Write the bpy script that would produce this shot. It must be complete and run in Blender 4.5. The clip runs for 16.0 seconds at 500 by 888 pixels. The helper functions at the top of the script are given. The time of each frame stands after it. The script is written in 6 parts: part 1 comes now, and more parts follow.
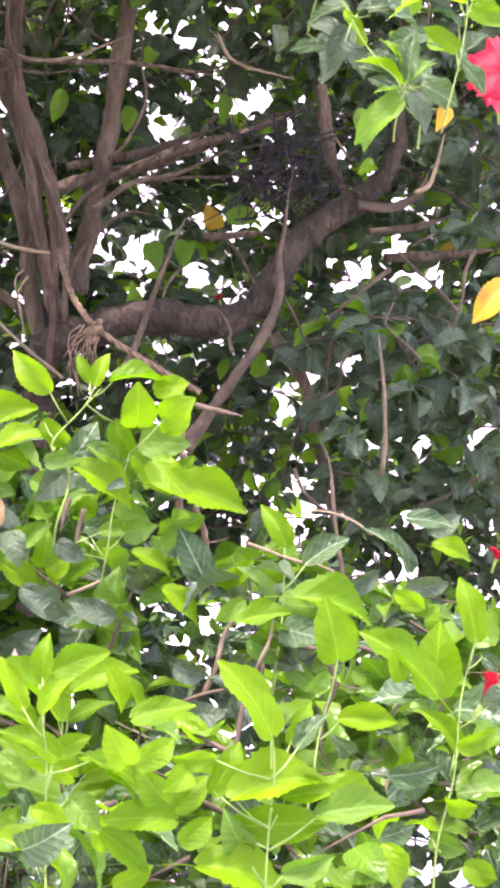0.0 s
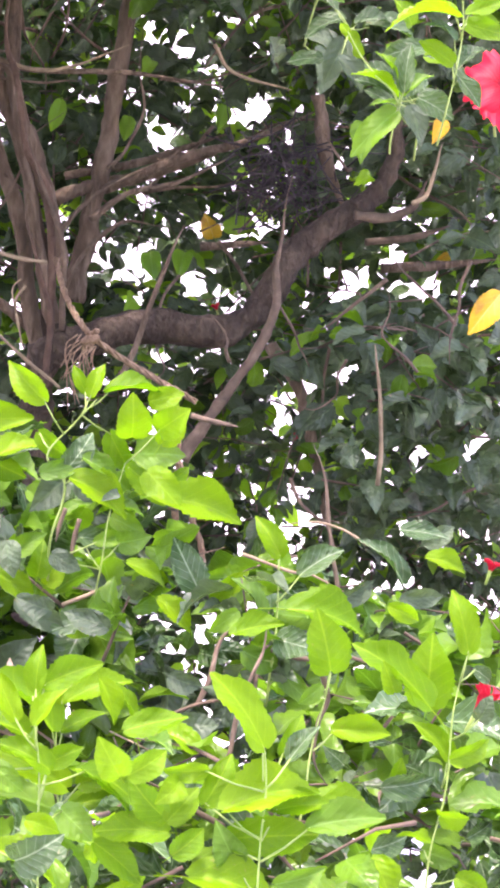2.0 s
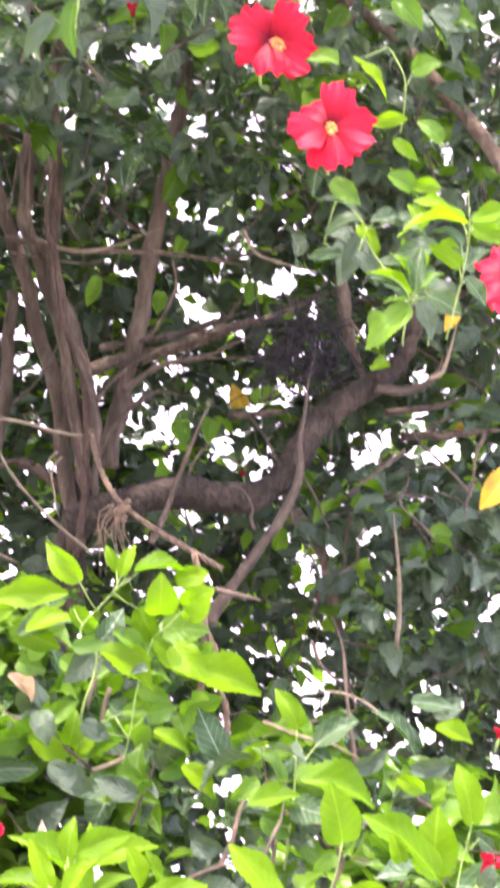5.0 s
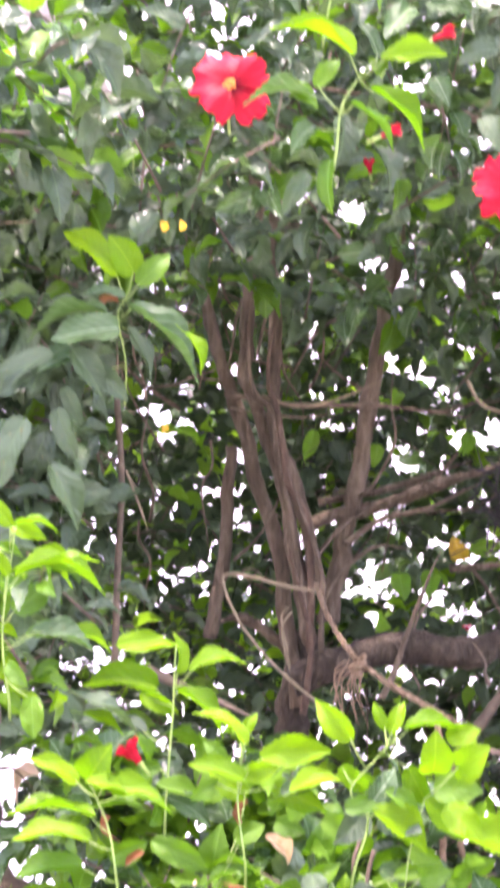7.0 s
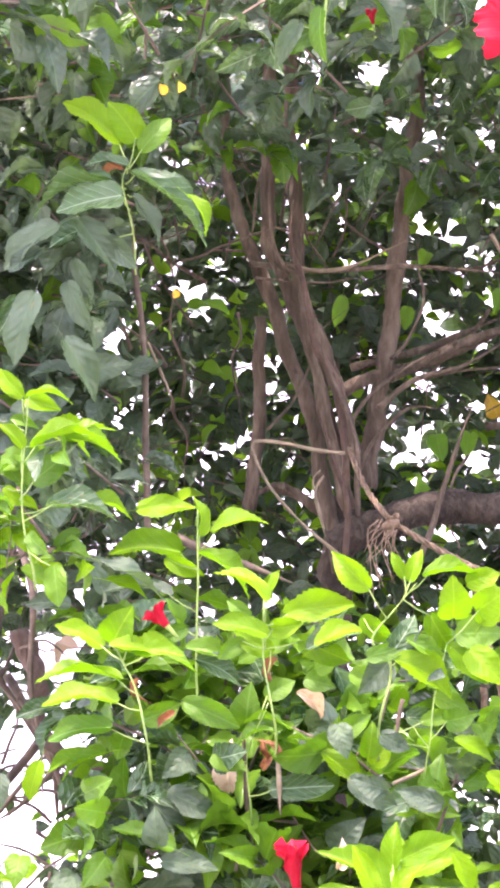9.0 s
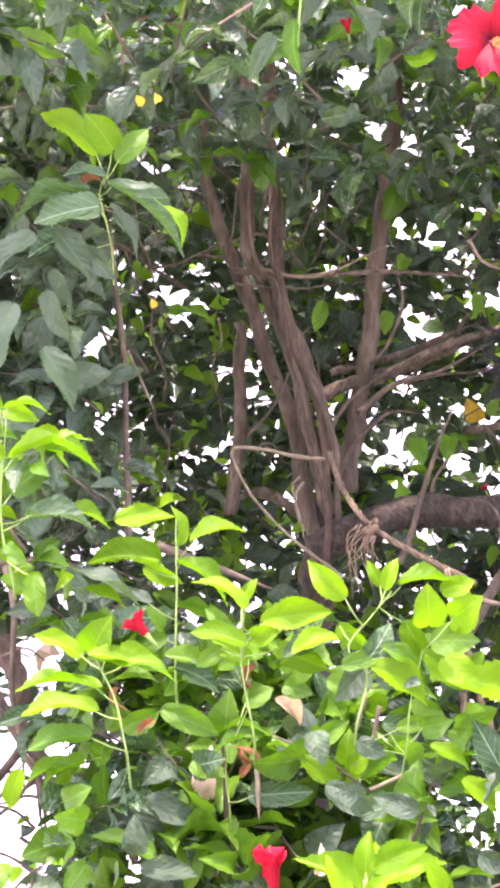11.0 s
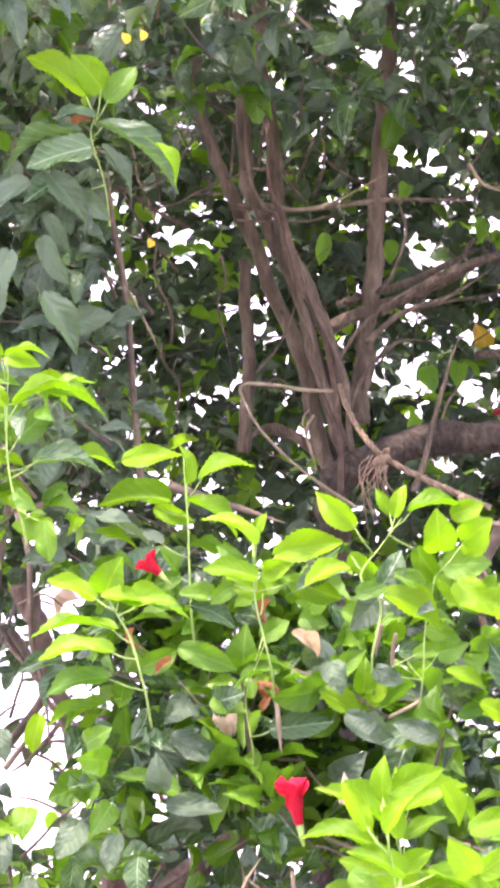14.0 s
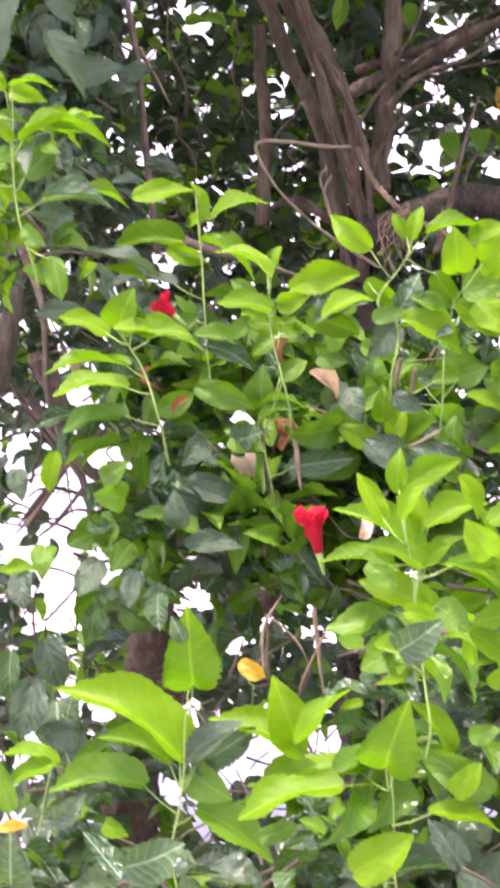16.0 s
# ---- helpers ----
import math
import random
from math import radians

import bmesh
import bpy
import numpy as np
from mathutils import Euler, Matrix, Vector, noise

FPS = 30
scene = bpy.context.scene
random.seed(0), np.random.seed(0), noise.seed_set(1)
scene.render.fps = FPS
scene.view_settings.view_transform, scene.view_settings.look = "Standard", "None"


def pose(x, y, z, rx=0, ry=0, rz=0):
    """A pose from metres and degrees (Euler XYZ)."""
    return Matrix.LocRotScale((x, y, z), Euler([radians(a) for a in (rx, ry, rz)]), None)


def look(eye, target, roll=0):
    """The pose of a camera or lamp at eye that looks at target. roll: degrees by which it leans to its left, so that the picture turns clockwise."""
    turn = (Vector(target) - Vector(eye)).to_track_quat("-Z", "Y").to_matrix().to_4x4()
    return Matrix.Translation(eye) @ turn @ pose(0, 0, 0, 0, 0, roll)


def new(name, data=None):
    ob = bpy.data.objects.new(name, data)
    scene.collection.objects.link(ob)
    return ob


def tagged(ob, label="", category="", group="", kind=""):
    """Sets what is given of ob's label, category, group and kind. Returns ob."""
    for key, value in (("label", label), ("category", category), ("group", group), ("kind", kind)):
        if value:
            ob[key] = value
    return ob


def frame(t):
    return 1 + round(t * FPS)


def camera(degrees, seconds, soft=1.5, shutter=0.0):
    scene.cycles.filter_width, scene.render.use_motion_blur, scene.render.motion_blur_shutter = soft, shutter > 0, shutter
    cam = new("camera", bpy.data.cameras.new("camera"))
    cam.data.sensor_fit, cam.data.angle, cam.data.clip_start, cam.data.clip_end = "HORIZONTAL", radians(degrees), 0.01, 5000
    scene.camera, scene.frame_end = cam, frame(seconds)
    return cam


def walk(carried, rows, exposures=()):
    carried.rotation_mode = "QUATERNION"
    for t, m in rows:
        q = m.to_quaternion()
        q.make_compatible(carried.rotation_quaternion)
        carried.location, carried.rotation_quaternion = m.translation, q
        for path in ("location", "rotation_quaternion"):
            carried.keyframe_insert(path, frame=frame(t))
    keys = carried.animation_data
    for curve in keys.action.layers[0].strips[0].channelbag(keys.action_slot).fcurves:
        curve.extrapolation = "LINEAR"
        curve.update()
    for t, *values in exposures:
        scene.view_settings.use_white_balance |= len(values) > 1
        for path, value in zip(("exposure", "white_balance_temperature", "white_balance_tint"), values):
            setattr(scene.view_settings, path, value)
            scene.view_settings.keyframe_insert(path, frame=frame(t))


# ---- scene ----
PATH = [
    (0, (0.082, 0.118, 1.535), (0.3918, 2.0939, 1.5034), 2.66),
    (0.5, (0.082, 0.115, 1.541), (0.3912, 2.0904, 1.5154), 2.88),
    (1, (0.085, 0.114, 1.540), (0.3958, 2.0891, 1.5105), 2.99),
    (1.5, (0.085, 0.114, 1.538), (0.3940, 2.0900, 1.5061), 2.92),
    (2, (0.086, 0.110, 1.542), (0.3967, 2.0853, 1.5180), 2.90),
    (2.5, (0.088, 0.105, 1.546), (0.3999, 2.0804, 1.5310), 2.80),
    (3, (0.085, 0.102, 1.548), (0.3988, 2.0773, 1.5367), 2.77),
    (3.2, (0.086, 0.102, 1.548), (0.4007, 2.0775, 1.5384), 2.69),
    (5.3, (0.065, -0.081, 1.628), (0.3012, 1.8930, 1.8430), 3.57),
    (5.5, (0.028, -0.091, 1.651), (0.2384, 1.8781, 1.9311), 3.83),
    (6, (-0.057, -0.123, 1.682), (0.0951, 1.8292, 2.0914), 4.78),
    (6.5, (-0.127, -0.110, 1.679), (-0.0211, 1.8461, 2.0814), 4.51),
    (7, (-0.087, -0.015, 1.592), (-0.0123, 1.9599, 1.8989), 3.03),
    (7.5, (-0.005, 0.030, 1.512), (0.0465, 2.0156, 1.7454), 0.68),
    (8, (0.001, 0.027, 1.513), (0.0209, 2.0175, 1.7042), 0.26),
    (8.5, (-0.008, 0.024, 1.527), (-0.0079, 2.0160, 1.7054), 0.10),
    (9, (0.000, -0.000, 1.550), (-0.0001, 1.9923, 1.7254), 0.00),
    (9.5, (0.000, -0.002, 1.553), (0.0056, 1.9901, 1.7289), -0.12),
    (10, (0.006, -0.023, 1.567), (0.0187, 1.9688, 1.7444), -0.15),
    (12.5, (0.022, -0.018, 1.562), (0.0302, 1.9763, 1.7175), -0.65),
    (13, (0.023, -0.016, 1.561), (0.0284, 1.9785, 1.7106), -0.72),
    (13.5, (0.027, -0.018, 1.568), (0.0274, 1.9774, 1.7080), -1.49),
    (14, (0.043, -0.013, 1.556), (0.0290, 1.9844, 1.6604), -3.24),
    (14.5, (0.035, 0.005, 1.520), (-0.0063, 2.0037, 1.5746), -4.78),
    (15, (0.043, 0.008, 1.503), (-0.0305, 2.0070, 1.5180), -5.62),
    (15.5, (0.063, 0.021, 1.455), (-0.0337, 2.0180, 1.4228), -5.83),
    (16, (0.052, 0.039, 1.397), (-0.0083, 2.0360, 1.3159), -4.35),
]
cam = camera(16.74, 16.0, soft=3.6, shutter=0.4)
walk(cam, [(t, look(eye, target, roll)) for t, eye, target, roll in PATH],
     exposures=[(t, stops, 6380, 43) for t, stops in ((0.0, 2.9), (3.2, 2.99), (5.3, 3.1), (6.2, 2.85), (7.0, 3.2), (13.8, 3.2), (15.0, 2.72), (16.0, 2.58))])

# ---- daylight: a sun near the zenith and a bright hazy sky ----
SUN_AZ, SUN_EL = 205.0, 74.0
world = bpy.data.worlds.new("sky")
scene.world = world
world.use_nodes = True
sky = world.node_tree.nodes.new("ShaderNodeTexSky")
sky.sky_type, sky.sun_disc = "NISHITA", False
sky.sun_elevation, sky.sun_rotation = radians(SUN_EL), radians(SUN_AZ)
sky.air_density, sky.dust_density, sky.ozone_density = 1.0, 4.0, 1.0
back = world.node_tree.nodes["Background"]
back.inputs["Strength"].default_value = 0.15
world.node_tree.links.new(sky.outputs["Color"], back.inputs["Color"])
sun = new("sun", bpy.data.lights.new("sun", "SUN"))
sun.data.energy, sun.data.angle, sun.data.color = 1.06, radians(0.6), (1.0, 0.95, 0.86)
az, el = radians(SUN_AZ), radians(SUN_EL)
sun_from = Vector((math.sin(az) * math.cos(el), math.cos(az) * math.cos(el), math.sin(el)))
sun.matrix_world = look(sun_from * 30, (0, 0, 0))


# ---- materials ----
def shader(name):
    m = bpy.data.materials.new(name)
    m.use_nodes = True
    nodes, links = m.node_tree.nodes, m.node_tree.links
    return m, nodes, links, nodes["Principled BSDF"], nodes["Material Output"]


def mixed(nodes, links, kind, fac, a, b):
    """A colour mix node; a and b are colours or sockets."""
    n = nodes.new("ShaderNodeMix")
    n.data_type, n.blend_type = "RGBA", kind
    for value, socket in ((fac, n.inputs[0]), (a, n.inputs[6]), (b, n.inputs[7])):
        if isinstance(value, (int, float)):
            socket.default_value = value
        elif isinstance(value, tuple):
            socket.default_value = (*value, 1)
        else:
            links.new(value, socket)
    return n.outputs[2]


def maths(nodes, links, op, a, b=0.0, c=0.0):
    n = nodes.new("ShaderNodeMath")
    n.operation = op
    for value, socket in zip((a, b, c), n.inputs):
        if isinstance(value, (int, float)):
            socket.default_value = value
        else:
            links.new(value, socket)
    return n.outputs[0]


def ramp(nodes, links, fac, stops):
    n = nodes.new("ShaderNodeValToRGB")
    links.new(fac, n.inputs[0])
    while len(n.color_ramp.elements) < len(stops):
        n.color_ramp.elements.new(0.5)
    for e, (pos, col) in zip(n.color_ramp.elements, stops):
        e.position, e.color = pos, (*col, 1)
    return n.outputs[0]


def noise_of(nodes, links, scale, detail=3.0, vector=None):
    n = nodes.new("ShaderNodeTexNoise")
    n.inputs["Scale"].default_value, n.inputs["Detail"].default_value = scale, detail
    if vector is not None:
        links.new(vector, n.inputs["Vector"])
    return n.outputs["Fac"]


def leaf_material(name, low, high, vein, glow, share, rough, spots=None, relief_depth=0.0022, gloss=0.4):
    """A leaf: two tones that vary from leaf to leaf, paler veins, relief between them, and light coming through."""
    m, nodes, links, bsdf, out = shader(name)
    uv = nodes.new("ShaderNodeUVMap").outputs[0]
    split = nodes.new("ShaderNodeSeparateXYZ")
    links.new(uv, split.inputs[0])
    x = maths(nodes, links, "ABSOLUTE", maths(nodes, links, "SUBTRACT", split.outputs[0], 0.5))
    rib = maths(nodes, links, "LESS_THAN", x, 0.022)
    slant = maths(nodes, links, "SUBTRACT", split.outputs[1], maths(nodes, links, "MULTIPLY", x, 0.75))
    saw = maths(nodes, links, "FRACT", maths(nodes, links, "MULTIPLY", slant, 6.0))
    ridge = maths(nodes, links, "ABSOLUTE", maths(nodes, links, "SUBTRACT", saw, 0.5))
    side = maths(nodes, links, "GREATER_THAN", ridge, 0.46)
    veins = maths(nodes, links, "MAXIMUM", rib, maths(nodes, links, "MULTIPLY", side, 0.55))
    info, geo = nodes.new("ShaderNodeObjectInfo").outputs["Random"], nodes.new("ShaderNodeNewGeometry").outputs["Random Per Island"]
    rnd = maths(nodes, links, "FRACT", maths(nodes, links, "ADD", info, geo))
    shift = nodes.new("ShaderNodeVectorMath")
    shift.operation = "SCALE"
    shift.inputs[0].default_value = (13.0, 7.0, 3.0)
    links.new(rnd, shift.inputs["Scale"])
    add = nodes.new("ShaderNodeVectorMath")
    links.new(uv, add.inputs[0])
    links.new(shift.outputs[0], add.inputs[1])
    moved = add.outputs[0]
    place = nodes.new("ShaderNodeTexCoord").outputs["Object"]
    grain = noise_of(nodes, links, 40.0, 4.0, place)
    tone = maths(nodes, links, "ADD", maths(nodes, links, "MULTIPLY", rnd, 0.75), maths(nodes, links, "MULTIPLY", grain, 0.35))
    col = mixed(nodes, links, "MIX", tone, low, high)
    if spots:
        patch = ramp(nodes, links, noise_of(nodes, links, 3.5, 4.0, moved), [(0.52, (0, 0, 0)), (0.66, (1, 1, 1))])
        col = mixed(nodes, links, "MIX", patch, col, spots)
    speck = ramp(nodes, links, noise_of(nodes, links, 9.0, 2.0, moved), [(0.70, (0, 0, 0)), (0.74, (0.6, 0.6, 0.6))])
    col = mixed(nodes, links, "MIX", speck, col, (0.20, 0.15, 0.05))
    col = mixed(nodes, links, "MIX", maths(nodes, links, "MULTIPLY", veins, 0.7), col, vein)
    links.new(col, bsdf.inputs["Base Color"])
    bsdf.inputs["Roughness"].default_value = rough
    bsdf.inputs["Specular IOR Level"].default_value = gloss
    bump = nodes.new("ShaderNodeBump")
    bump.inputs["Strength"].default_value, bump.inputs["Distance"].default_value = 0.6, relief_depth
    crinkle = noise_of(nodes, links, 3.6, 1.0, moved)
    relief = maths(nodes, links, "ADD", maths(nodes, links, "MULTIPLY", ridge, 0.6), maths(nodes, links, "MULTIPLY", grain, 0.5))
    links.new(maths(nodes, links, "ADD", relief, maths(nodes, links, "MULTIPLY", crinkle, 3.0)), bump.inputs["Height"])
    links.new(bump.outputs[0], bsdf.inputs["Normal"])
    thin = nodes.new("ShaderNodeBsdfTranslucent")
    links.new(mixed(nodes, links, "MULTIPLY", 1.0, mixed(nodes, links, "MIX", tone, low, high), glow), thin.inputs[0])
    mix = nodes.new("ShaderNodeMixShader")
    mix.inputs[0].default_value = share
    links.new(bsdf.outputs[0], mix.inputs[1])
    links.new(thin.outputs[0], mix.inputs[2])
    links.new(mix.outputs[0], out.inputs[0])
    return m


def rough_material(name, stops, scale, rough=0.85, depth=0.01, stretch=(1, 1, 1), fine=90.0):
    """Bark, soil, fibre or plaster: coarse and fine noise for colour and relief."""
    m, nodes, links, bsdf, out = shader(name)
    place = nodes.new("ShaderNodeMapping")
    place.inputs["Scale"].default_value = stretch
    links.new(nodes.new("ShaderNodeTexCoord").outputs["Object"], place.inputs[0])
    big = noise_of(nodes, links, scale, 6.0, place.outputs[0])
    small = noise_of(nodes, links, fine, 4.0, place.outputs[0])
    both = maths(nodes, links, "ADD", maths(nodes, links, "MULTIPLY", big, 0.65), maths(nodes, links, "MULTIPLY", small, 0.35))
    links.new(ramp(nodes, links, both, stops), bsdf.inputs["Base Color"])
    bsdf.inputs["Roughness"].default_value = rough
    bump = nodes.new("ShaderNodeBump")
    bump.inputs["Strength"].default_value, bump.inputs["Distance"].default_value = 0.8, depth
    links.new(both, bump.inputs["Height"])
    links.new(bump.outputs[0], bsdf.inputs["Normal"])
    return m


MAT = {
    "lime": leaf_material("young_leaf", (0.064, 0.168, 0.001), (0.146, 0.288, 0.001), (0.22, 0.40, 0.01), (1.3, 1.5, 0.1), 0.46, 0.27, None, 0.003, 0.2),
    "green": leaf_material("green_leaf", (0.044, 0.116, 0.009), (0.102, 0.215, 0.013), (0.14, 0.30, 0.04), (1.6, 1.9, 0.3), 0.34, 0.27, None, 0.003, 0.25),
    # dark leaves: base colour lifted and greyed in place of haze
    "dark": leaf_material("dark_leaf", (0.041, 0.067, 0.038), (0.078, 0.122, 0.058), (0.09, 0.15, 0.06), (1.6, 2.0, 0.7), 0.2, 0.27, None, 0.006, 0.32),
    "glossy": leaf_material("glossy_leaf", (0.030, 0.074, 0.022), (0.062, 0.125, 0.036), (0.24, 0.34, 0.17), (1.5, 1.7, 0.5), 0.24, 0.22, None, 0.007, 0.4),
    # brighter green base colour imitates leaves lit from behind
    "backlit": leaf_material("backlit_leaf", (0.10, 0.26, 0.02), (0.18, 0.36, 0.03), (0.25, 0.42, 0.08), (2.0, 2.0, 0.6), 0.55, 0.42),
    "yellow": leaf_material("yellow_leaf", (0.55, 0.36, 0.02), (0.72, 0.50, 0.04), (0.75, 0.6, 0.2), (1.2, 1.1, 0.5), 0.45, 0.5, (0.40, 0.22, 0.05)),
    "brown": leaf_material("withered_leaf", (0.17, 0.065, 0.02), (0.32, 0.14, 0.05), (0.45, 0.25, 0.1), (1.0, 0.8, 0.5), 0.2, 0.7, (0.16, 0.06, 0.03)),
    "cream": leaf_material("dry_leaf", (0.55, 0.42, 0.27), (0.68, 0.56, 0.40), (0.7, 0.6, 0.45), (1.0, 0.9, 0.7), 0.3, 0.6, (0.36, 0.20, 0.10)),
    "bark": rough_material("grey_brown_bark", [(0.3, (0.046, 0.033, 0.017)), (0.48, (0.108, 0.078, 0.043)), (0.7, (0.215, 0.165, 0.105))], 22.0, 0.9, 0.05, (1, 1, 0.3)),
    # bark of trunk and big limb, darkened in colour to imitate deep shade
    "shaded_bark": rough_material("shaded_dark_bark", [(0.3, (0.021, 0.015, 0.008)), (0.48, (0.050, 0.036, 0.019)), (0.7, (0.125, 0.095, 0.058))], 13.0, 0.9, 0.07, (1, 1, 0.5)),
    "bark2": rough_material("reddish_bark", [(0.3, (0.045, 0.027, 0.014)), (0.52, (0.105, 0.066, 0.037)), (0.72, (0.20, 0.145, 0.092))], 22.0, 0.9, 0.035, (1, 1, 0.5)),
    "twig": rough_material("pale_twig_bark", [(0.3, (0.11, 0.085, 0.042)), (0.55, (0.21, 0.165, 0.088)), (0.75, (0.34, 0.28, 0.16))], 30.0, 0.85, 0.004),
    "twig2": rough_material("brown_twig_bark", [(0.3, (0.050, 0.036, 0.020)), (0.55, (0.105, 0.076, 0.043)), (0.75, (0.19, 0.147, 0.09))], 30.0, 0.85, 0.005),
    "stem": rough_material("green_stem", [(0.3, (0.12, 0.22, 0.03)), (0.7, (0.28, 0.40, 0.08))], 30.0, 0.5, 0.002),
    "fibre": rough_material("rope_fibre", [(0.3, (0.10, 0.062, 0.030)), (0.55, (0.21, 0.145, 0.078)), (0.75, (0.36, 0.27, 0.16))], 60.0, 0.95, 0.004),
    "dead": rough_material("dead_twig_bark", [(0.3, (0.016, 0.013, 0.012)), (0.7, (0.05, 0.042, 0.038))], 30.0, 0.9, 0.003),
    "soil": rough_material("dark_soil", [(0.3, (0.05, 0.035, 0.025)), (0.7, (0.14, 0.10, 0.075))], 5.0, 0.95, 0.03),
    "paving": rough_material("pale_concrete", [(0.3, (0.46, 0.45, 0.44)), (0.7, (0.60, 0.59, 0.58))], 1.5, 0.85, 0.01),
    "plaster": rough_material("pale_plaster", [(0.3, (0.58, 0.57, 0.57)), (0.7, (0.72, 0.71, 0.71))], 1.2, 0.85, 0.01),
    "slab": rough_material("grey_concrete", [(0.3, (0.20, 0.185, 0.15)), (0.7, (0.29, 0.27, 0.225))], 2.0, 0.85, 0.01),
}


def petal_material():
    m, nodes, links, bsdf, out = shader("red_petal")
    uv = nodes.new("ShaderNodeUVMap").outputs[0]
    split = nodes.new("ShaderNodeSeparateXYZ")
    links.new(uv, split.inputs[0])
    streak = noise_of(nodes, links, 9.0, 3.0, uv)
    # dark red eye, its colour deepened to imitate shade between the petals
    col = ramp(nodes, links, maths(nodes, links, "ADD", split.outputs[1], maths(nodes, links, "MULTIPLY", streak, 0.25)),
               [(0.16, (0.05, 0.001, 0.004)), (0.42, (0.29, 0.004, 0.011)), (0.98, (0.53, 0.014, 0.030))])
    links.new(col, bsdf.inputs["Base Color"])
    bsdf.inputs["Roughness"].default_value = 0.5
    bsdf.inputs["Specular IOR Level"].default_value = 0.2
    bump = nodes.new("ShaderNodeBump")
    bump.inputs["Strength"].default_value, bump.inputs["Distance"].default_value = 0.2, 0.0015
    wave = nodes.new("ShaderNodeTexWave")
    wave.inputs["Scale"].default_value, wave.inputs["Distortion"].default_value = 4.0, 5.0
    links.new(uv, wave.inputs["Vector"])
    links.new(wave.outputs["Fac"], bump.inputs["Height"])
    links.new(bump.outputs[0], bsdf.inputs["Normal"])
    thin = nodes.new("ShaderNodeBsdfTranslucent")
    links.new(col, thin.inputs[0])
    mix = nodes.new("ShaderNodeMixShader")
    mix.inputs[0].default_value = 0.35
    links.new(bsdf.outputs[0], mix.inputs[1])
    links.new(thin.outputs[0], mix.inputs[2])
    links.new(mix.outputs[0], out.inputs[0])
    return m


MAT["petal"] = petal_material()
MAT["anther"] = rough_material("yellow_anther", [(0.3, (0.60, 0.14, 0.01)), (0.7, (0.72, 0.27, 0.03))], 200.0, 0.7, 0.001)
MAT["pink"] = rough_material("pink_bud", [(0.3, (0.55, 0.03, 0.08)), (0.7, (0.75, 0.10, 0.16))], 80.0, 0.55, 0.001)


# ---- mesh helpers ----
def adopt(ob, parent):
    """Makes ob a part of parent, with its coordinates kept as world coordinates where the parent stands away from the origin."""
    ob.parent = parent
    ob.matrix_parent_inverse = Matrix.Translation(-parent.location) if parent.type == "EMPTY" else Matrix()


def link_mesh(name, verts, faces, materials, parent=None, label="", uvs=None, which=None, smooth=True):
    me = bpy.data.meshes.new(name)
    me.from_pydata(verts, [], faces)
    for m in materials:
        me.materials.append(MAT[m])
    if which is not None:
        me.polygons.foreach_set("material_index", which)
    if uvs is not None:
        layer = me.uv_layers.new(name="UVMap")
        loops = np.empty(len(me.loops), dtype=np.int32)
        me.loops.foreach_get("vertex_index", loops)
        layer.data.foreach_set("uv", np.asarray(uvs, dtype=np.float32)[loops].ravel())
    if smooth:
        me.polygons.foreach_set("use_smooth", np.ones(len(me.polygons), dtype=bool))
    me.update()
    ob = new(name, me)
    if parent is not None:
        adopt(ob, parent)
    if label:
        ob["label"] = label
    return ob


def smooth_line(points, steps):
    """Points on a Catmull-Rom curve through the given ones."""
    p = [Vector(q) for q in points]
    p = [p[0] * 2 - p[1], *p, p[-1] * 2 - p[-2]]
    line = []
    for a, b, c, d in zip(p, p[1:], p[2:], p[3:]):
        for k in range(steps):
            s = k / steps
            line.append(0.5 * (2 * b + (c - a) * s + (2 * a - 5 * b + 4 * c - d) * s * s + (3 * b - a - 3 * c + d) * s ** 3))
    return line + [p[-2]]


def tube(verts, faces, line, r0, r1, sides=7, wobble=0.0, uneven=0.0, seed=0.0, tip=0.0):
    """Adds a tapered tube with closed ends to verts and faces."""
    start, n = len(verts), len(line)
    side = None
    for k, q in enumerate(line):
        way = (line[min(k + 1, n - 1)] - line[max(k - 1, 0)]).normalized()
        if side is None:
            side = way.orthogonal().normalized()
        side = (side - way * side.dot(way)).normalized()
        up = way.cross(side)
        part = k / max(n - 1, 1)
        r = r0 + (r1 - r0) * part
        if tip:
            to_end = part if r0 < r1 else 1 - part
            r *= min(1.0, 0.22 + 0.78 * to_end / tip)
        mid = q
        if wobble:
            mid = q + Vector((noise.noise(q * 9 + Vector((seed, 0, 0))), noise.noise(q * 9 + Vector((0, seed, 5))), 0)) * wobble
        for s in range(sides):
            a = 2 * math.pi * s / sides
            ray = side * math.cos(a) + up * math.sin(a)
            bump = 1 + uneven * noise.noise((mid + ray * r) * 38 + Vector((seed, 0, 0))) + uneven * 0.6 * noise.noise((mid + ray * r) * 12)
            verts.append(mid + ray * r * bump)
    for k in range(n - 1):
        for s in range(sides):
            a, b = start + k * sides + s, start + k * sides + (s + 1) % sides
            faces.append((a, b, b + sides, a + sides))
    faces.append(tuple(range(start + sides - 1, start - 1, -1)))
    faces.append(tuple(range(start + (n - 1) * sides, start + n * sides)))


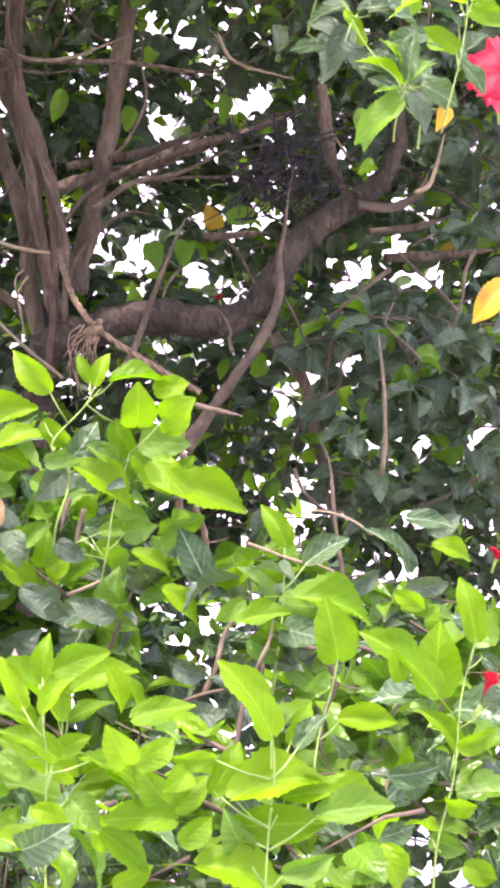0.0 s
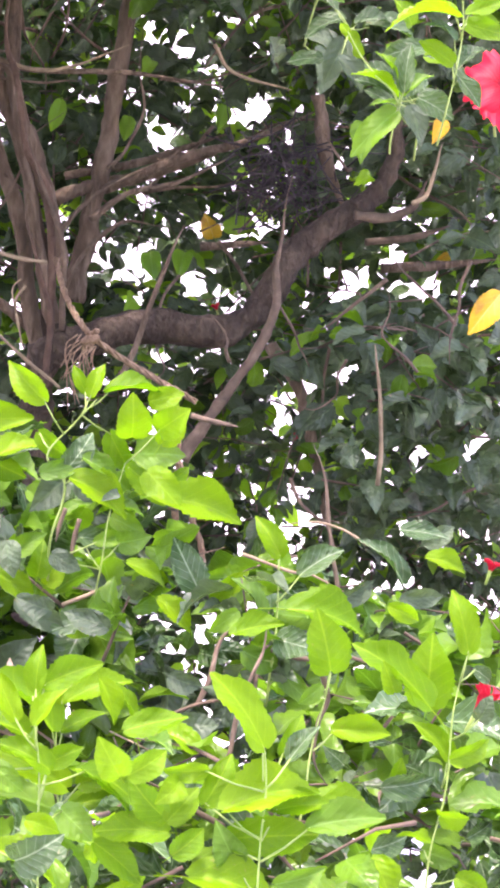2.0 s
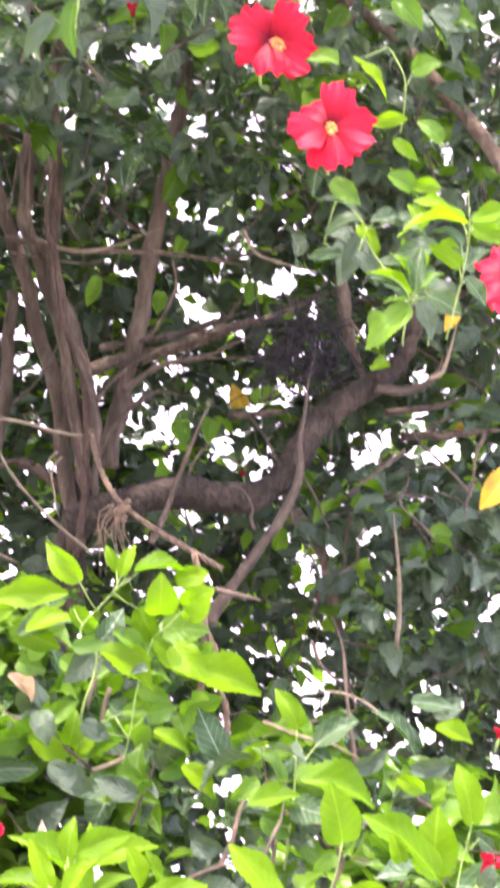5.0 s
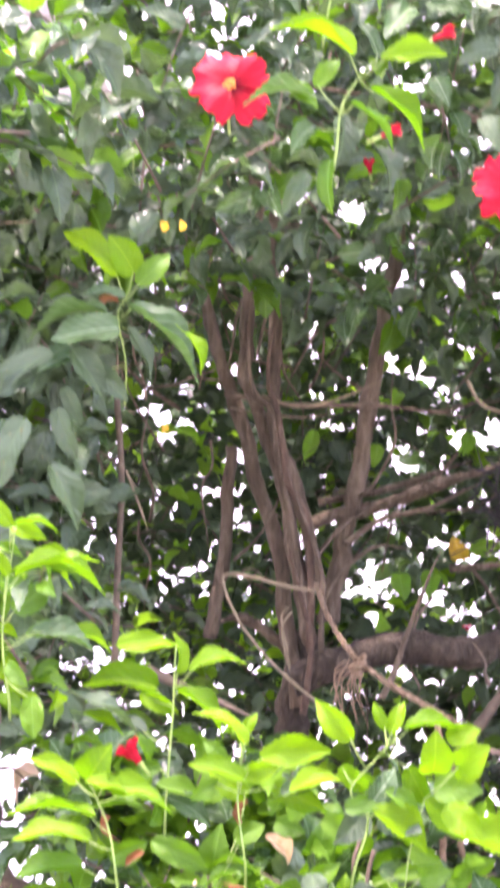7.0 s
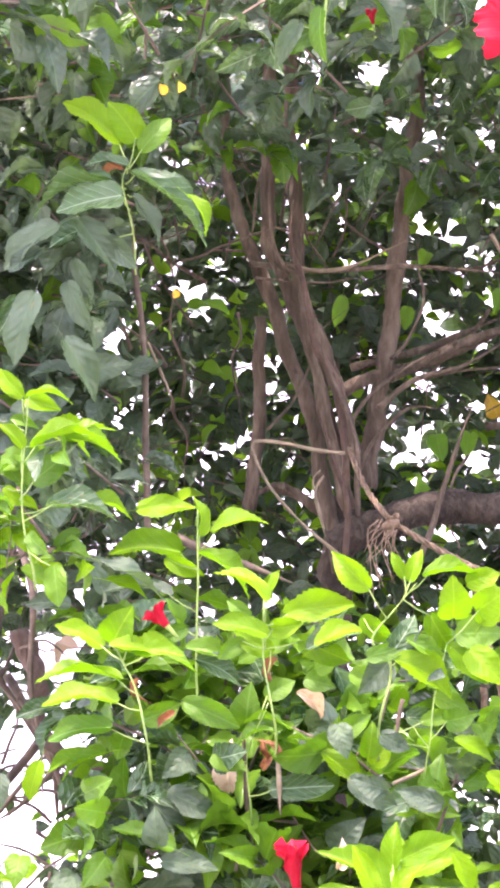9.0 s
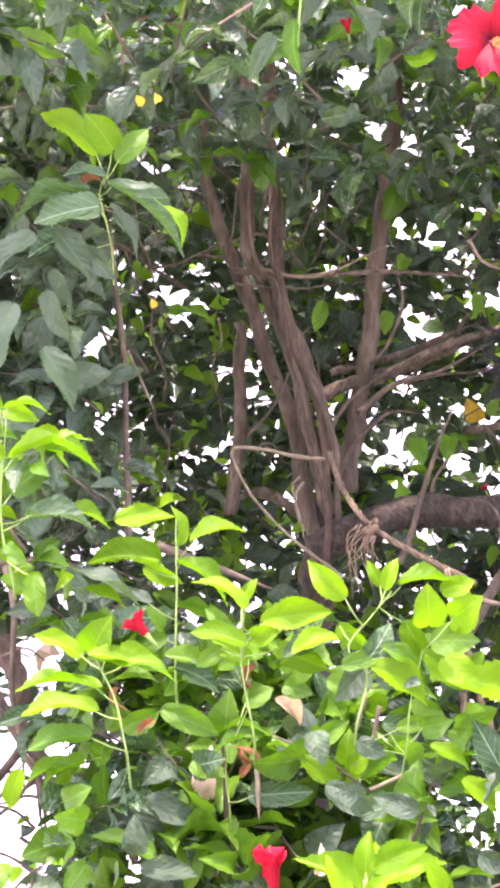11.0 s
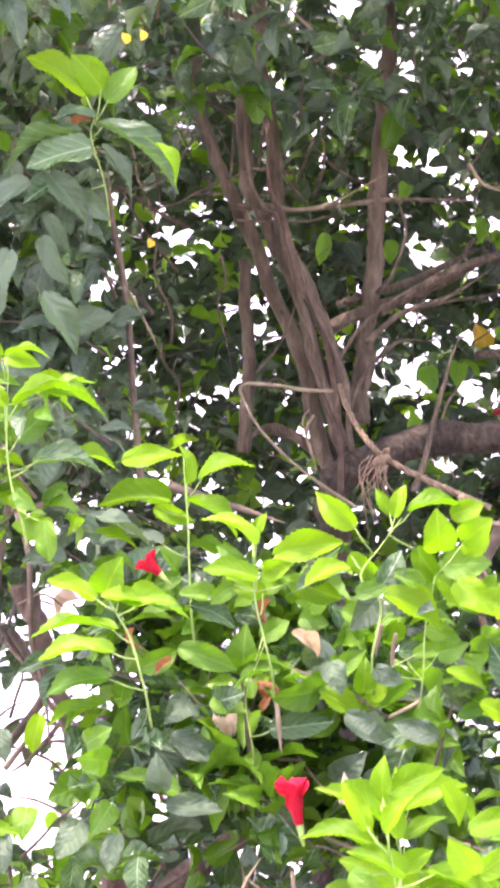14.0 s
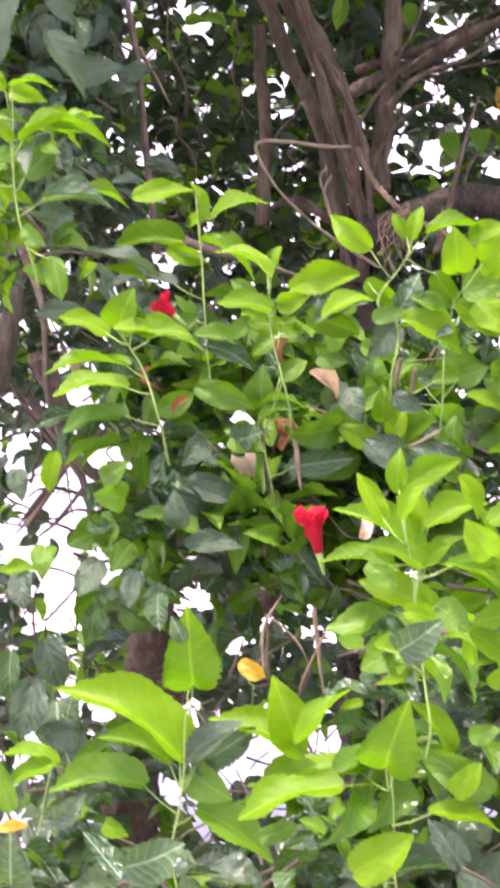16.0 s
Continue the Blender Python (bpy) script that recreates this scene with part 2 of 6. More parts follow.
# ---- leaves ----
def leaf_template(rows, cols, droop, fold, wave, teeth, twist=0.0, bend=0.0, full=0.7, blunt=0.6, stem=0.0):
    """A toothed oval leaf with a drawn-out tip, one unit long and one wide, base at the origin, tip along +y, top side +z: points, faces, uv."""
    pts, uvs, faces = [], [], []
    for i in range(rows + 1):
        v = i / rows
        half = 0.5 * max(0.0, math.sin(math.pi * v ** full)) ** blunt
        if v > 0.72:
            half *= 1 - 0.55 * ((v - 0.72) / 0.28) ** 1.4
        if i == 0:
            half = 0.07
        if i == rows:
            half = 0.0
        for j in range(cols):
            u = 2 * j / (cols - 1) - 1
            edge = abs(u) > 0.99 and 3 < i < rows
            reach = half * (1 + teeth * (1 if i % 2 else -1)) if edge else half
            forward = -0.30 * teeth * (1 if i % 2 else -1) if edge else 0.0
            back_lobe = -0.05 * abs(u) * max(0.0, 1 - v * 5)
            z = fold * abs(u) ** 1.5 * half + 0.10 * math.sin(math.pi * v) - droop * v * v + wave * math.sin(v * 8 + u * 2) * abs(u) ** 2 * half + twist * u * half * v
            pts.append((u * reach + bend * v * v, v + forward + back_lobe - droop * 0.35 * v * v, z))
            uvs.append((0.5 + u * half, v))
    for i in range(rows):
        for j in range(cols - 1):
            a = i * cols + j
            faces.append((a, a + 1, a + cols + 1, a + cols))
    if stem:
        first = len(pts)
        for y, z, r in ((0.03, -0.004, 0.012), (-0.5 * stem, -0.03, 0.012), (-stem, -0.09, 0.014)):
            for a in (90, 210, 330):
                pts.append((r * math.cos(radians(a)), y, z + r * math.sin(radians(a))))
                uvs.append((0.5, 0.0))
        for k in (0, 3):
            for a in range(3):
                p, q = first + k + a, first + k + (a + 1) % 3
                faces.append((p, q, q + 3, p + 3))
    return np.array(pts), faces, np.array(uvs)


FINE = [leaf_template(23, 9, *v, stem) for stem in (0.0, 0.3) for v in ((0.20, 0.30, 0.14, 0.05, 0.2, 0.05, 0.72, 0.55), (0.34, 0.42, 0.16, 0.06, -0.25, -0.06, 0.66, 0.62), (0.10, 0.24, 0.20, 0.05, 0.3, -0.04, 0.62, 0.56),
                                            (0.42, 0.34, 0.12, 0.06, -0.1, 0.08, 0.70, 0.60), (0.28, 0.50, 0.15, 0.05, 0.1, -0.08, 0.64, 0.70), (0.02, 0.36, 0.22, 0.06, -0.35, 0.05, 0.74, 0.50))]
MIDDLE = [leaf_template(13, 5, *v) for v in ((0.20, 0.32, 0.14, 0.07, 0.2, 0.06, 0.68, 0.58), (0.36, 0.44, 0.12, 0.07, -0.3, -0.06, 0.62, 0.64), (0.06, 0.26, 0.20, 0.08, 0.3, 0.0, 0.72, 0.54), (0.28, 0.50, 0.16, 0.07, -0.1, 0.08, 0.66, 0.66))]
COARSE = [leaf_template(7, 3, *v) for v in ((0.15, 0.30, 0.08, 0.0, 0.0, 0.0, 0.68, 0.6), (0.30, 0.42, 0.06, 0.0, 0.2, 0.05, 0.62, 0.66), (0.05, 0.22, 0.12, 0.0, -0.2, -0.04, 0.72, 0.56))]
LEAF_MESH = {}
pick = random.Random(11)
open_shoots = []


def leaf_data(kind, k):
    if (kind, k) not in LEAF_MESH:
        pts, faces, uvs = FINE[k]
        ob = link_mesh("leaf", pts.tolist(), faces, [kind], uvs=uvs)
        LEAF_MESH[kind, k] = ob.data
        bpy.data.objects.remove(ob)
    return LEAF_MESH[kind, k]


def shoot(parent, line, radius):
    """A young stem that comes up out of the mass of leaves; the leaves' stalks are joined into it at the end."""
    ob = new("shoot", bpy.data.meshes.new("shoot"))
    adopt(ob, parent)
    verts, faces = [], []
    line = [Vector(p) for p in line]
    low = line[0] - line[1]
    line.insert(0, line[0] + Vector((low.x * 0.4, 0.06, -0.07)))
    way = smooth_line(line, 6)
    tube(verts, faces, way, radius, radius * 0.45, 6, 0.010, 0.12, len(open_shoots) * 1.7)
    open_shoots.append((ob, verts, faces, way, radius))
    return ob


def stalk(stem, base, along):
    """Joins a leaf to the stem with a slender stalk where the stem is near; tells whether it did."""
    _, verts, faces, way, radius = next(s for s in open_shoots if s[0] == stem)
    wanted = base - along * 0.02 - Vector((0, 0, 0.02))
    root = min(way, key=lambda q: (q - wanted).length)
    if (root - base).length > 0.07:
        return False
    tube(verts, faces, [root, root * 0.5 + base * 0.5 - Vector((0, 0, 0.003)), base + along * 0.002], 0.0012, 0.0009, 5)
    return True


def leaf(stem, kind, base, tip, width, turn):
    """A leaf from base to tip; turn: degrees by which its upper face leans from the front towards the sky."""
    base, tip = Vector(base), Vector(tip)
    y = tip - base
    long, y = y.length, y.normalized()
    front = Vector((0.0, -1.0, 0.06))
    front = (front - y * front.dot(y)).normalized()
    up = y.cross(front)
    if up.z < 0:
        up = -up
    a = radians(turn + pick.uniform(-15, 15))
    z = (front * math.cos(a) + up * math.sin(a)).normalized()
    x = y.cross(z)
    dry = kind in ("brown", "cream")
    k = 3 if dry else pick.randrange(6)
    if not dry and (long < 0.03 or not stalk(stem, base, y)):
        k += 6
    ob = new("dry_leaf" if dry else "leaf", leaf_data(kind, k))
    if dry:
        tagged(ob, "curled withered brown leaf caught among shoots" if kind == "brown" else "pale dry leaf lying on green shoots", "leaf", "dry leaves")
    m = Matrix((x, y, z)).transposed().to_4x4()
    m.translation = base
    ob.parent = None if dry else stem
    curl = 1.6 if dry else 0.5
    ob.matrix_basis = m @ Matrix.Diagonal((width * (0.7 if dry else 0.93), long * 1.06, (long + width) * curl, 1))
    return ob


def close_shoots():
    for ob, verts, faces, _, _ in open_shoots:
        ob.data.from_pydata(verts, [], faces)
        ob.data.materials.append(MAT["stem"])
        ob.data.polygons.foreach_set("use_smooth", np.ones(len(ob.data.polygons), dtype=bool))
        ob.data.update()


def windows(places, depth, eye_point):
    """Gaps cut through the leaves along the camera's sight lines from one eye position; places: x, z and radius at that
    depth.
    """
    ex, ey, ez = eye_point
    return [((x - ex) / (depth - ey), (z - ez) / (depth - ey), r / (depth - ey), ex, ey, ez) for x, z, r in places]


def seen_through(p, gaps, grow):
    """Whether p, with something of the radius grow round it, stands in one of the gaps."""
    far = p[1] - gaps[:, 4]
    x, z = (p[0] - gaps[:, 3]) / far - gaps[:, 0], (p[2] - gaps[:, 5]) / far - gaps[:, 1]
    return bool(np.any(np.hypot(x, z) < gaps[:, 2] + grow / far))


def foliage(name, parent, seed, sprigs, region, kinds, size=(0.06, 0.1), per=7, reach=0.13, gaps=(), label="", wood="twig2", face=0.5, hang=0.45, shapes=COARSE):
    """Many sprigs of leaves in a region; region(rng) gives a sprig's place."""
    rng, gaps = np.random.default_rng(seed), np.array(gaps)
    names, shares = list(kinds), np.array(list(kinds.values()), float)
    shares /= shares.sum()
    V, F, U, M, count = [], [], [], [], 0
    tv, tf = [], []
    for _ in range(sprigs):
        c = np.array(region(rng))
        out = rng.normal(size=3) * (1, 0.8, 0.5) + (0, -0.25, 0.15)
        out /= np.linalg.norm(out)
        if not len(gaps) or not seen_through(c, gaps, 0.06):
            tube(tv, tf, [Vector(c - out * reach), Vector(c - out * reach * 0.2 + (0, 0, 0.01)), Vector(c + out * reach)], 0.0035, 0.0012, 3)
        main = names[rng.choice(len(names), p=shares)]
        for k in range(per):
            b = c + out * reach * rng.uniform(-0.8, 1.0)
            y = rng.normal(size=3) * (1, 0.7, 0.6) + out * 0.5 + (0, -0.2, -hang)
            y /= np.linalg.norm(y)
            z = rng.normal(size=3) * 0.55 + (0, -face, 0.75)
            z -= y * (z @ y)
            z /= np.linalg.norm(z)
            x = np.cross(y, z)
            L = rng.uniform(*size)
            w = L * rng.uniform(0.42, 0.66)
            b = b + y * 0.018
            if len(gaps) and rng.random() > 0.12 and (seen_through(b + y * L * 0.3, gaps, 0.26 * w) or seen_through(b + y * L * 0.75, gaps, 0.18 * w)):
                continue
            pts, faces, uvs = shapes[rng.integers(len(shapes))]
            V.append(b + pts[:, :1] * w * x + pts[:, 1:2] * L * y + pts[:, 2:] * L * 0.8 * z)
            F.extend([tuple(i + count for i in f) for f in faces])
            U.append(uvs)
            kind = main if rng.random() < 0.7 else names[rng.choice(len(names), p=shares)]
            M.extend([names.index(kind)] * len(faces))
            count += len(pts)
    ob = link_mesh(name, np.concatenate(V).tolist(), F, names, parent, label, np.concatenate(U), M)
    ob["kind"] = "stuff"
    wood_ob = link_mesh("twig_mass", tv, tf, [wood], parent or ob)
    wood_ob["kind"] = "stuff"
    return ob


# ---- ground, paving and the pale house beyond the hedge ----
def sheet(name, x0, x1, y0, y1, z, mat, label, cells=24, rise=0.0, kind="structure"):
    verts, faces = [], []
    for j in range(cells + 1):
        for i in range(cells + 1):
            x, y = x0 + (x1 - x0) * i / cells, y0 + (y1 - y0) * j / cells
            verts.append((x, y, z + rise * noise.noise(Vector((x * 1.3, y * 1.3, 0)))))
    for j in range(cells):
        for i in range(cells):
            a = j * (cells + 1) + i
            faces.append((a, a + 1, a + cells + 2, a + cells + 1))
    return tagged(link_mesh(name, verts, faces, [mat]), label, name, kind=kind)


sheet("ground", -600, 600, -600, 600, -0.06, "paving", "pale sunlit concrete ground reaching into the distance", 8)
sheet("planting_bed", -2.4, 2.8, 2.0, 5.0, 0.03, "soil", "dark soil bed under the hibiscus hedge", 40, 0.03)

m, nodes, links, bsdf, out = shader("hazy_sky")
glow = nodes.new("ShaderNodeEmission")
glow.inputs["Color"].default_value, glow.inputs["Strength"].default_value = (0.97, 0.93, 1.0, 1), 0.5
links.new(glow.outputs[0], out.inputs[0])
MAT["haze"] = m
arc = [(60 * math.sin(a), 60 * math.cos(a)) for a in np.linspace(-1.1, 1.1, 25)]
tagged(link_mesh("backdrop", [(x, y, z) for z in (-0.5, 45.0) for x, y in arc], [(k, k + 1, k + 26, k + 25) for k in range(24)], ["haze"]),
       "bright white hazy sky behind the hedge", "sky", kind="structure")

# plain unseen wall closes the place behind the camera, added to cut sky light
verts = [(x, y, z) for z in (-0.06, 2.8) for x, y in ((-9, -3.2), (9, -3.2), (9, -3.5), (-9, -3.5))]
tagged(link_mesh("sky_block_wall", verts, [(0, 1, 5, 4), (1, 2, 6, 5), (2, 3, 7, 6), (3, 0, 4, 7), (4, 5, 6, 7)], ["plaster"], smooth=False),
       "plain unseen pale wall added opposite the hedge to limit sky light", "wall", kind="structure")

house = tagged(new("house"), "pale plastered house with a sloping roof edge beyond the hedge", "house")
house.location = (-3.6, 14.0, -0.06)


def box(name, size, at, mat, parent, label="", shear=0.0, bevel=0.01):
    bm = bmesh.new()
    bmesh.ops.create_cube(bm, size=1.0)
    for v in bm.verts:
        v.co = Vector((v.co.x * size[0], v.co.y * size[1], v.co.z * size[2] + shear * v.co.x))
    bmesh.ops.bevel(bm, geom=bm.edges[:], offset=bevel, segments=1, affect="EDGES")
    me = bpy.data.meshes.new(name)
    bm.to_mesh(me)
    bm.free()
    me.materials.append(MAT[mat])
    ob = new(name, me)
    ob.location, ob.parent = at, parent
    if label:
        ob["label"] = label
    return ob


def slab_of(name, outline, y0, y1, mat, parent, label=""):
    """An upright slab with the given outline in x and z."""
    n = len(outline)
    verts = [(x, y, z) for y in (y0, y1) for x, z in outline]
    faces = [tuple(range(n - 1, -1, -1)), tuple(range(n, 2 * n))] + [(k, (k + 1) % n, n + (k + 1) % n, n + k) for k in range(n)]
    ob = link_mesh(name, verts, faces, [mat], None, label, smooth=False)
    ob.parent = parent
    return ob


# lower wall kept pale so the hedge gaps read white; gable set darker
slab_of("wall", [(-4.0, 0.0), (3.49, 0.0), (3.49, 5.2), (-4.0, 5.2)], -0.15, 6.0, "plaster", house, "pale plastered lower wall")
slab_of("gable", [(-4.0, 5.2), (3.49, 5.2), (1.19, 9.44), (-4.0, 12.0)], -0.15, 6.0, "slab", house, "grey concrete gable, darker than the lower wall")
slab_of("roof", [(3.49, 5.2), (3.61, 5.2), (1.31, 9.44), (1.19, 9.44)], -0.5, 6.3, "slab", house, "grey sloping roof edge")

# ---- the old hibiscus with its limbs ----
tree = tagged(new("hibiscus_tree"), "old many-stemmed hibiscus with dark grey-brown limbs in deep shade", "tree")
canopy = tagged(new("flowering_hibiscus"), "tall hibiscus with glossy dark leaves and open red flowers", "shrub", "hedge shrubs")
front = tagged(new("hibiscus_shrub"), "leafy hibiscus shrub with bright lime young shoots", "shrub", "hedge shrubs")
left = tagged(new("hibiscus_shrub"), "hibiscus shrub with dark drooping leaves beside bare twigs", "shrub", "hedge shrubs")
right = tagged(new("hibiscus_shrub"), "dense low hibiscus shrub covered in sunlit lime leaves", "shrub", "hedge shrubs")
bare = tagged(new("leafless_shrub"), "leafless shrub with a reddish trunk and crooked bare twigs", "shrub", "hedge shrubs")
for thing, base in ((tree, (0.15, 4.1, 0.0)), (canopy, (1.22, 3.05, 0.0)), (front, (0.05, 2.6, 0.0)), (left, (-0.52, 2.9, 0.0)), (right, (0.55, 2.25, 0.0)), (bare, (-0.41, 3.8, 0.0))):
    thing.location = base
limb_seed = [0]


def limb(name, line, r0, r1, mat, parent=None):
    limb_seed[0] += 1
    verts, faces = [], []
    thick = max(r0, r1) > 0.012
    tube(verts, faces, smooth_line(line, 12 if thick else 6), r0, r1, 14 if thick else 7, 0.012 if thick else 0.006, 0.32 if thick else 0.2, limb_seed[0] * 3.1, 0.35 if name in ("branch", "twig", "stem") else 0.0)
    ob = link_mesh(name, verts, faces, [mat], parent or tree)
    return ob


def vine(line, radius):
    verts, faces = [], []
    tube(verts, faces, smooth_line(line, 10), radius * 0.58, radius * 0.42, 8, 0.006, 0.4, 7.0)
    return link_mesh("vine", verts, faces, ["twig"], tree, "pale dry bare vine")


rope = tagged(new("rope"), "frayed twisted brown fibre rope knotted round a stem", "rope")
rope.location = (0.25, 3.42, 1.75)


def rope_run(line, radius):
    """A length of rope: three strands twisted round each other."""
    way = smooth_line(line, 14)
    for k in range(3):
        verts, faces, strand = [], [], []
        for n, q in enumerate(way):
            a = n * 0.42 + k * 2.094
            t = (way[min(n + 1, len(way) - 1)] - way[max(n - 1, 0)]).normalized()
            s = t.cross(Vector((0, 1, 0))).normalized()
            strand.append(q + (s * math.cos(a) + t.cross(s) * math.sin(a)) * radius * 0.62)
        tube(verts, faces, strand, radius * 0.62, radius * 0.62, 6, 0, 0.35, k * 2.0)
        link_mesh("strand", verts, faces, ["fibre"], rope)


limb("trunk", [(0.158, 4.100, 0.682), (0.181, 4.100, 1.278), (0.202, 4.100, 1.547), (0.223, 4.100, 1.779)], 0.0520, 0.0340, "shaded_bark")
limb("limb", [(0.213, 4.050, 1.601), (0.140, 4.050, 1.994), (0.018, 4.050, 2.338), (-0.043, 4.050, 2.505), (-0.064, 4.050, 2.659), (-0.058, 4.050, 2.941)], 0.0200, 0.0125, "bark")
limb("limb", [(0.226, 3.980, 1.746), (0.158, 3.980, 2.080), (0.078, 3.980, 2.297), (0.045, 3.980, 2.420), (0.052, 3.980, 2.764), (0.039, 3.980, 2.973)], 0.0186, 0.0146, "bark")
limb("limb", [(0.238, 3.950, 1.876), (0.184, 3.950, 2.090), (0.118, 3.950, 2.278), (0.102, 3.950, 2.549), (0.099, 3.950, 2.824)], 0.0184, 0.0145, "bark")
limb("limb", [(0.278, 4.100, 1.806), (0.303, 4.100, 1.972), (0.335, 4.100, 2.138), (0.361, 4.100, 2.375), (0.409, 4.100, 2.729), (0.425, 4.100, 2.958)], 0.0246, 0.0178, "bark")
limb("limb", [(-0.002, 4.150, 1.754), (0.019, 4.150, 1.949), (0.026, 4.150, 2.230)], 0.0166, 0.0152, "bark")
limb("branch", [(-0.002, 4.000, 2.335), (0.160, 4.000, 2.317), (0.376, 4.000, 2.328), (0.592, 4.000, 2.312)], 0.0075, 0.0055, "bark")
limb("twig", [(0.083, 3.900, 2.315), (0.156, 3.900, 2.298), (0.235, 3.900, 2.309), (0.364, 3.900, 2.369)], 0.0052, 0.0039, "twig")
limb("branch", [(0.218, 4.100, 2.041), (0.328, 4.100, 2.082), (0.452, 4.100, 2.117), (0.619, 4.100, 2.187)], 0.0178, 0.0123, "bark")
limb("branch", [(0.249, 4.150, 2.103), (0.444, 4.150, 2.156), (0.627, 4.150, 2.230)], 0.0111, 0.0083, "bark")
limb("limb", [(0.183, 3.900, 1.658), (0.306, 3.900, 1.709), (0.430, 3.900, 1.747), (0.608, 3.900, 1.749), (0.693, 3.900, 1.812), (0.756, 3.900, 1.918), (0.837, 3.900, 1.993), (0.907, 3.900, 2.043)], 0.0385, 0.0286, "shaded_bark")
limb("limb", [(0.894, 3.900, 2.034), (0.947, 3.900, 2.087), (0.972, 3.900, 2.153), (0.982, 3.900, 2.222), (0.989, 3.900, 2.306)], 0.0286, 0.0130, "shaded_bark")
limb("branch", [(0.890, 3.850, 2.021), (0.961, 3.850, 2.021), (1.019, 3.850, 2.051), (1.042, 3.850, 2.109)], 0.0128, 0.0064, "twig2")
limb("branch", [(-0.470, 3.400, 1.640), (-0.499, 3.400, 1.552), (-0.540, 3.400, 1.441), (-0.587, 3.400, 1.343), (-0.645, 3.400, 1.234)], 0.0227, 0.0306, "bark")
limb("branch", [(0.701, 3.620, 2.067), (0.688, 3.620, 1.959), (0.679, 3.620, 1.862), (0.677, 3.620, 1.787), (0.632, 3.620, 1.673), (0.559, 3.620, 1.569), (0.493, 3.620, 1.460)], 0.0030, 0.0145, "twig2")
limb("branch", [(0.806, 3.950, 2.301), (0.825, 3.950, 2.173), (0.881, 3.950, 2.041)], 0.0158, 0.0145, "bark")
limb("branch", [(0.486, 3.700, 1.955), (0.454, 3.700, 1.870), (0.413, 3.700, 1.760), (0.390, 3.700, 1.675), (0.371, 3.700, 1.626)], 0.0049, 0.0074, "bark")
limb("branch", [(0.726, 3.900, 1.725), (0.790, 3.900, 1.613), (0.832, 3.900, 1.461), (0.889, 3.900, 1.257)], 0.0156, 0.0104, "bark")
limb("twig", [(0.870, 3.500, 1.716), (0.890, 3.500, 1.567), (0.887, 3.500, 1.428)], 0.0041, 0.0053, "twig")
limb("twig", [(0.534, 3.700, 2.342), (0.579, 3.700, 2.285), (0.703, 3.700, 2.259)], 0.0049, 0.0037, "twig")
limb("branch", [(0.338, 4.050, 2.063), (0.518, 4.050, 2.153), (0.649, 4.050, 2.196), (0.820, 4.050, 2.281)], 0.0121, 0.0081, "bark")
limb("branch", [(0.573, 4.100, 1.952), (0.735, 4.100, 1.975)], 0.0109, 0.0068, "bark")
limb("branch", [(1.012, 4.100, 1.931), (1.152, 4.100, 1.947), (1.296, 4.100, 1.969)], 0.0123, 0.0082, "bark")
limb("branch", [(0.946, 4.000, 1.978), (1.067, 4.000, 1.999), (1.148, 4.000, 2.031)], 0.0093, 0.0067, "twig2")
limb("twig", [(0.956, 3.600, 2.022), (0.991, 3.600, 2.048), (1.011, 3.600, 2.151)], 0.0048, 0.0048, "twig")
limb("branch", [(-0.201, 3.400, 1.649), (-0.211, 3.400, 1.831), (-0.217, 3.400, 2.061), (-0.234, 3.400, 2.229), (-0.241, 3.400, 2.316)], 0.0074, 0.0057, "twig2")
limb("twig", [(-0.208, 3.400, 2.055), (-0.179, 3.400, 1.991), (-0.156, 3.400, 1.934)], 0.0028, 0.0028, "twig")
limb("branch", [(-0.473, 3.550, 1.477), (-0.448, 3.550, 1.372), (-0.429, 3.550, 1.268)], 0.0213, 0.0201, "bark2", bare)
limb("branch", [(-0.429, 3.550, 1.268), (-0.382, 3.550, 1.222), (-0.329, 3.550, 1.199), (-0.265, 3.550, 1.181)], 0.0154, 0.0095, "twig2", bare)
limb("branch", [(-0.429, 3.550, 1.256), (-0.481, 3.550, 1.187), (-0.550, 3.550, 1.118)], 0.0106, 0.0071, "twig2", bare)
limb("branch", [(-0.500, 3.500, 1.386), (-0.452, 3.500, 1.306), (-0.417, 3.500, 1.260)], 0.0093, 0.0058, "twig2", bare)
limb("branch", [(-0.412, 3.500, 1.283), (-0.348, 3.500, 1.304), (-0.268, 3.500, 1.318)], 0.0070, 0.0058, "twig2", bare)
limb("branch", [(-0.454, 3.600, 1.454), (-0.446, 3.600, 1.298), (-0.409, 3.600, 1.200), (-0.399, 3.600, 1.049)], 0.0096, 0.0084, "twig2", bare)
limb("branch", [(-0.444, 3.600, 1.244), (-0.495, 3.600, 1.170), (-0.574, 3.600, 1.092)], 0.0084, 0.0060, "twig2", bare)
limb("branch", [(-0.444, 3.600, 1.244), (-0.505, 3.600, 1.339), (-0.567, 3.600, 1.463)], 0.0072, 0.0048, "twig2", bare)
limb("twig", [(-0.397, 3.500, 1.194), (-0.460, 3.500, 1.128), (-0.522, 3.500, 1.086)], 0.0053, 0.0035, "twig2", bare)
limb("branch", [(-0.257, 3.750, 0.979), (-0.306, 3.750, 0.832), (-0.344, 3.750, 0.670), (-0.379, 3.750, 0.470), (-0.403, 3.750, 0.243)], 0.0563, 0.0600, "bark2", bare)
limb("branch", [(-0.341, 3.700, 0.655), (-0.193, 3.700, 0.807), (-0.076, 3.700, 0.891), (0.068, 3.700, 0.998)], 0.0345, 0.0247, "bark2", bare)
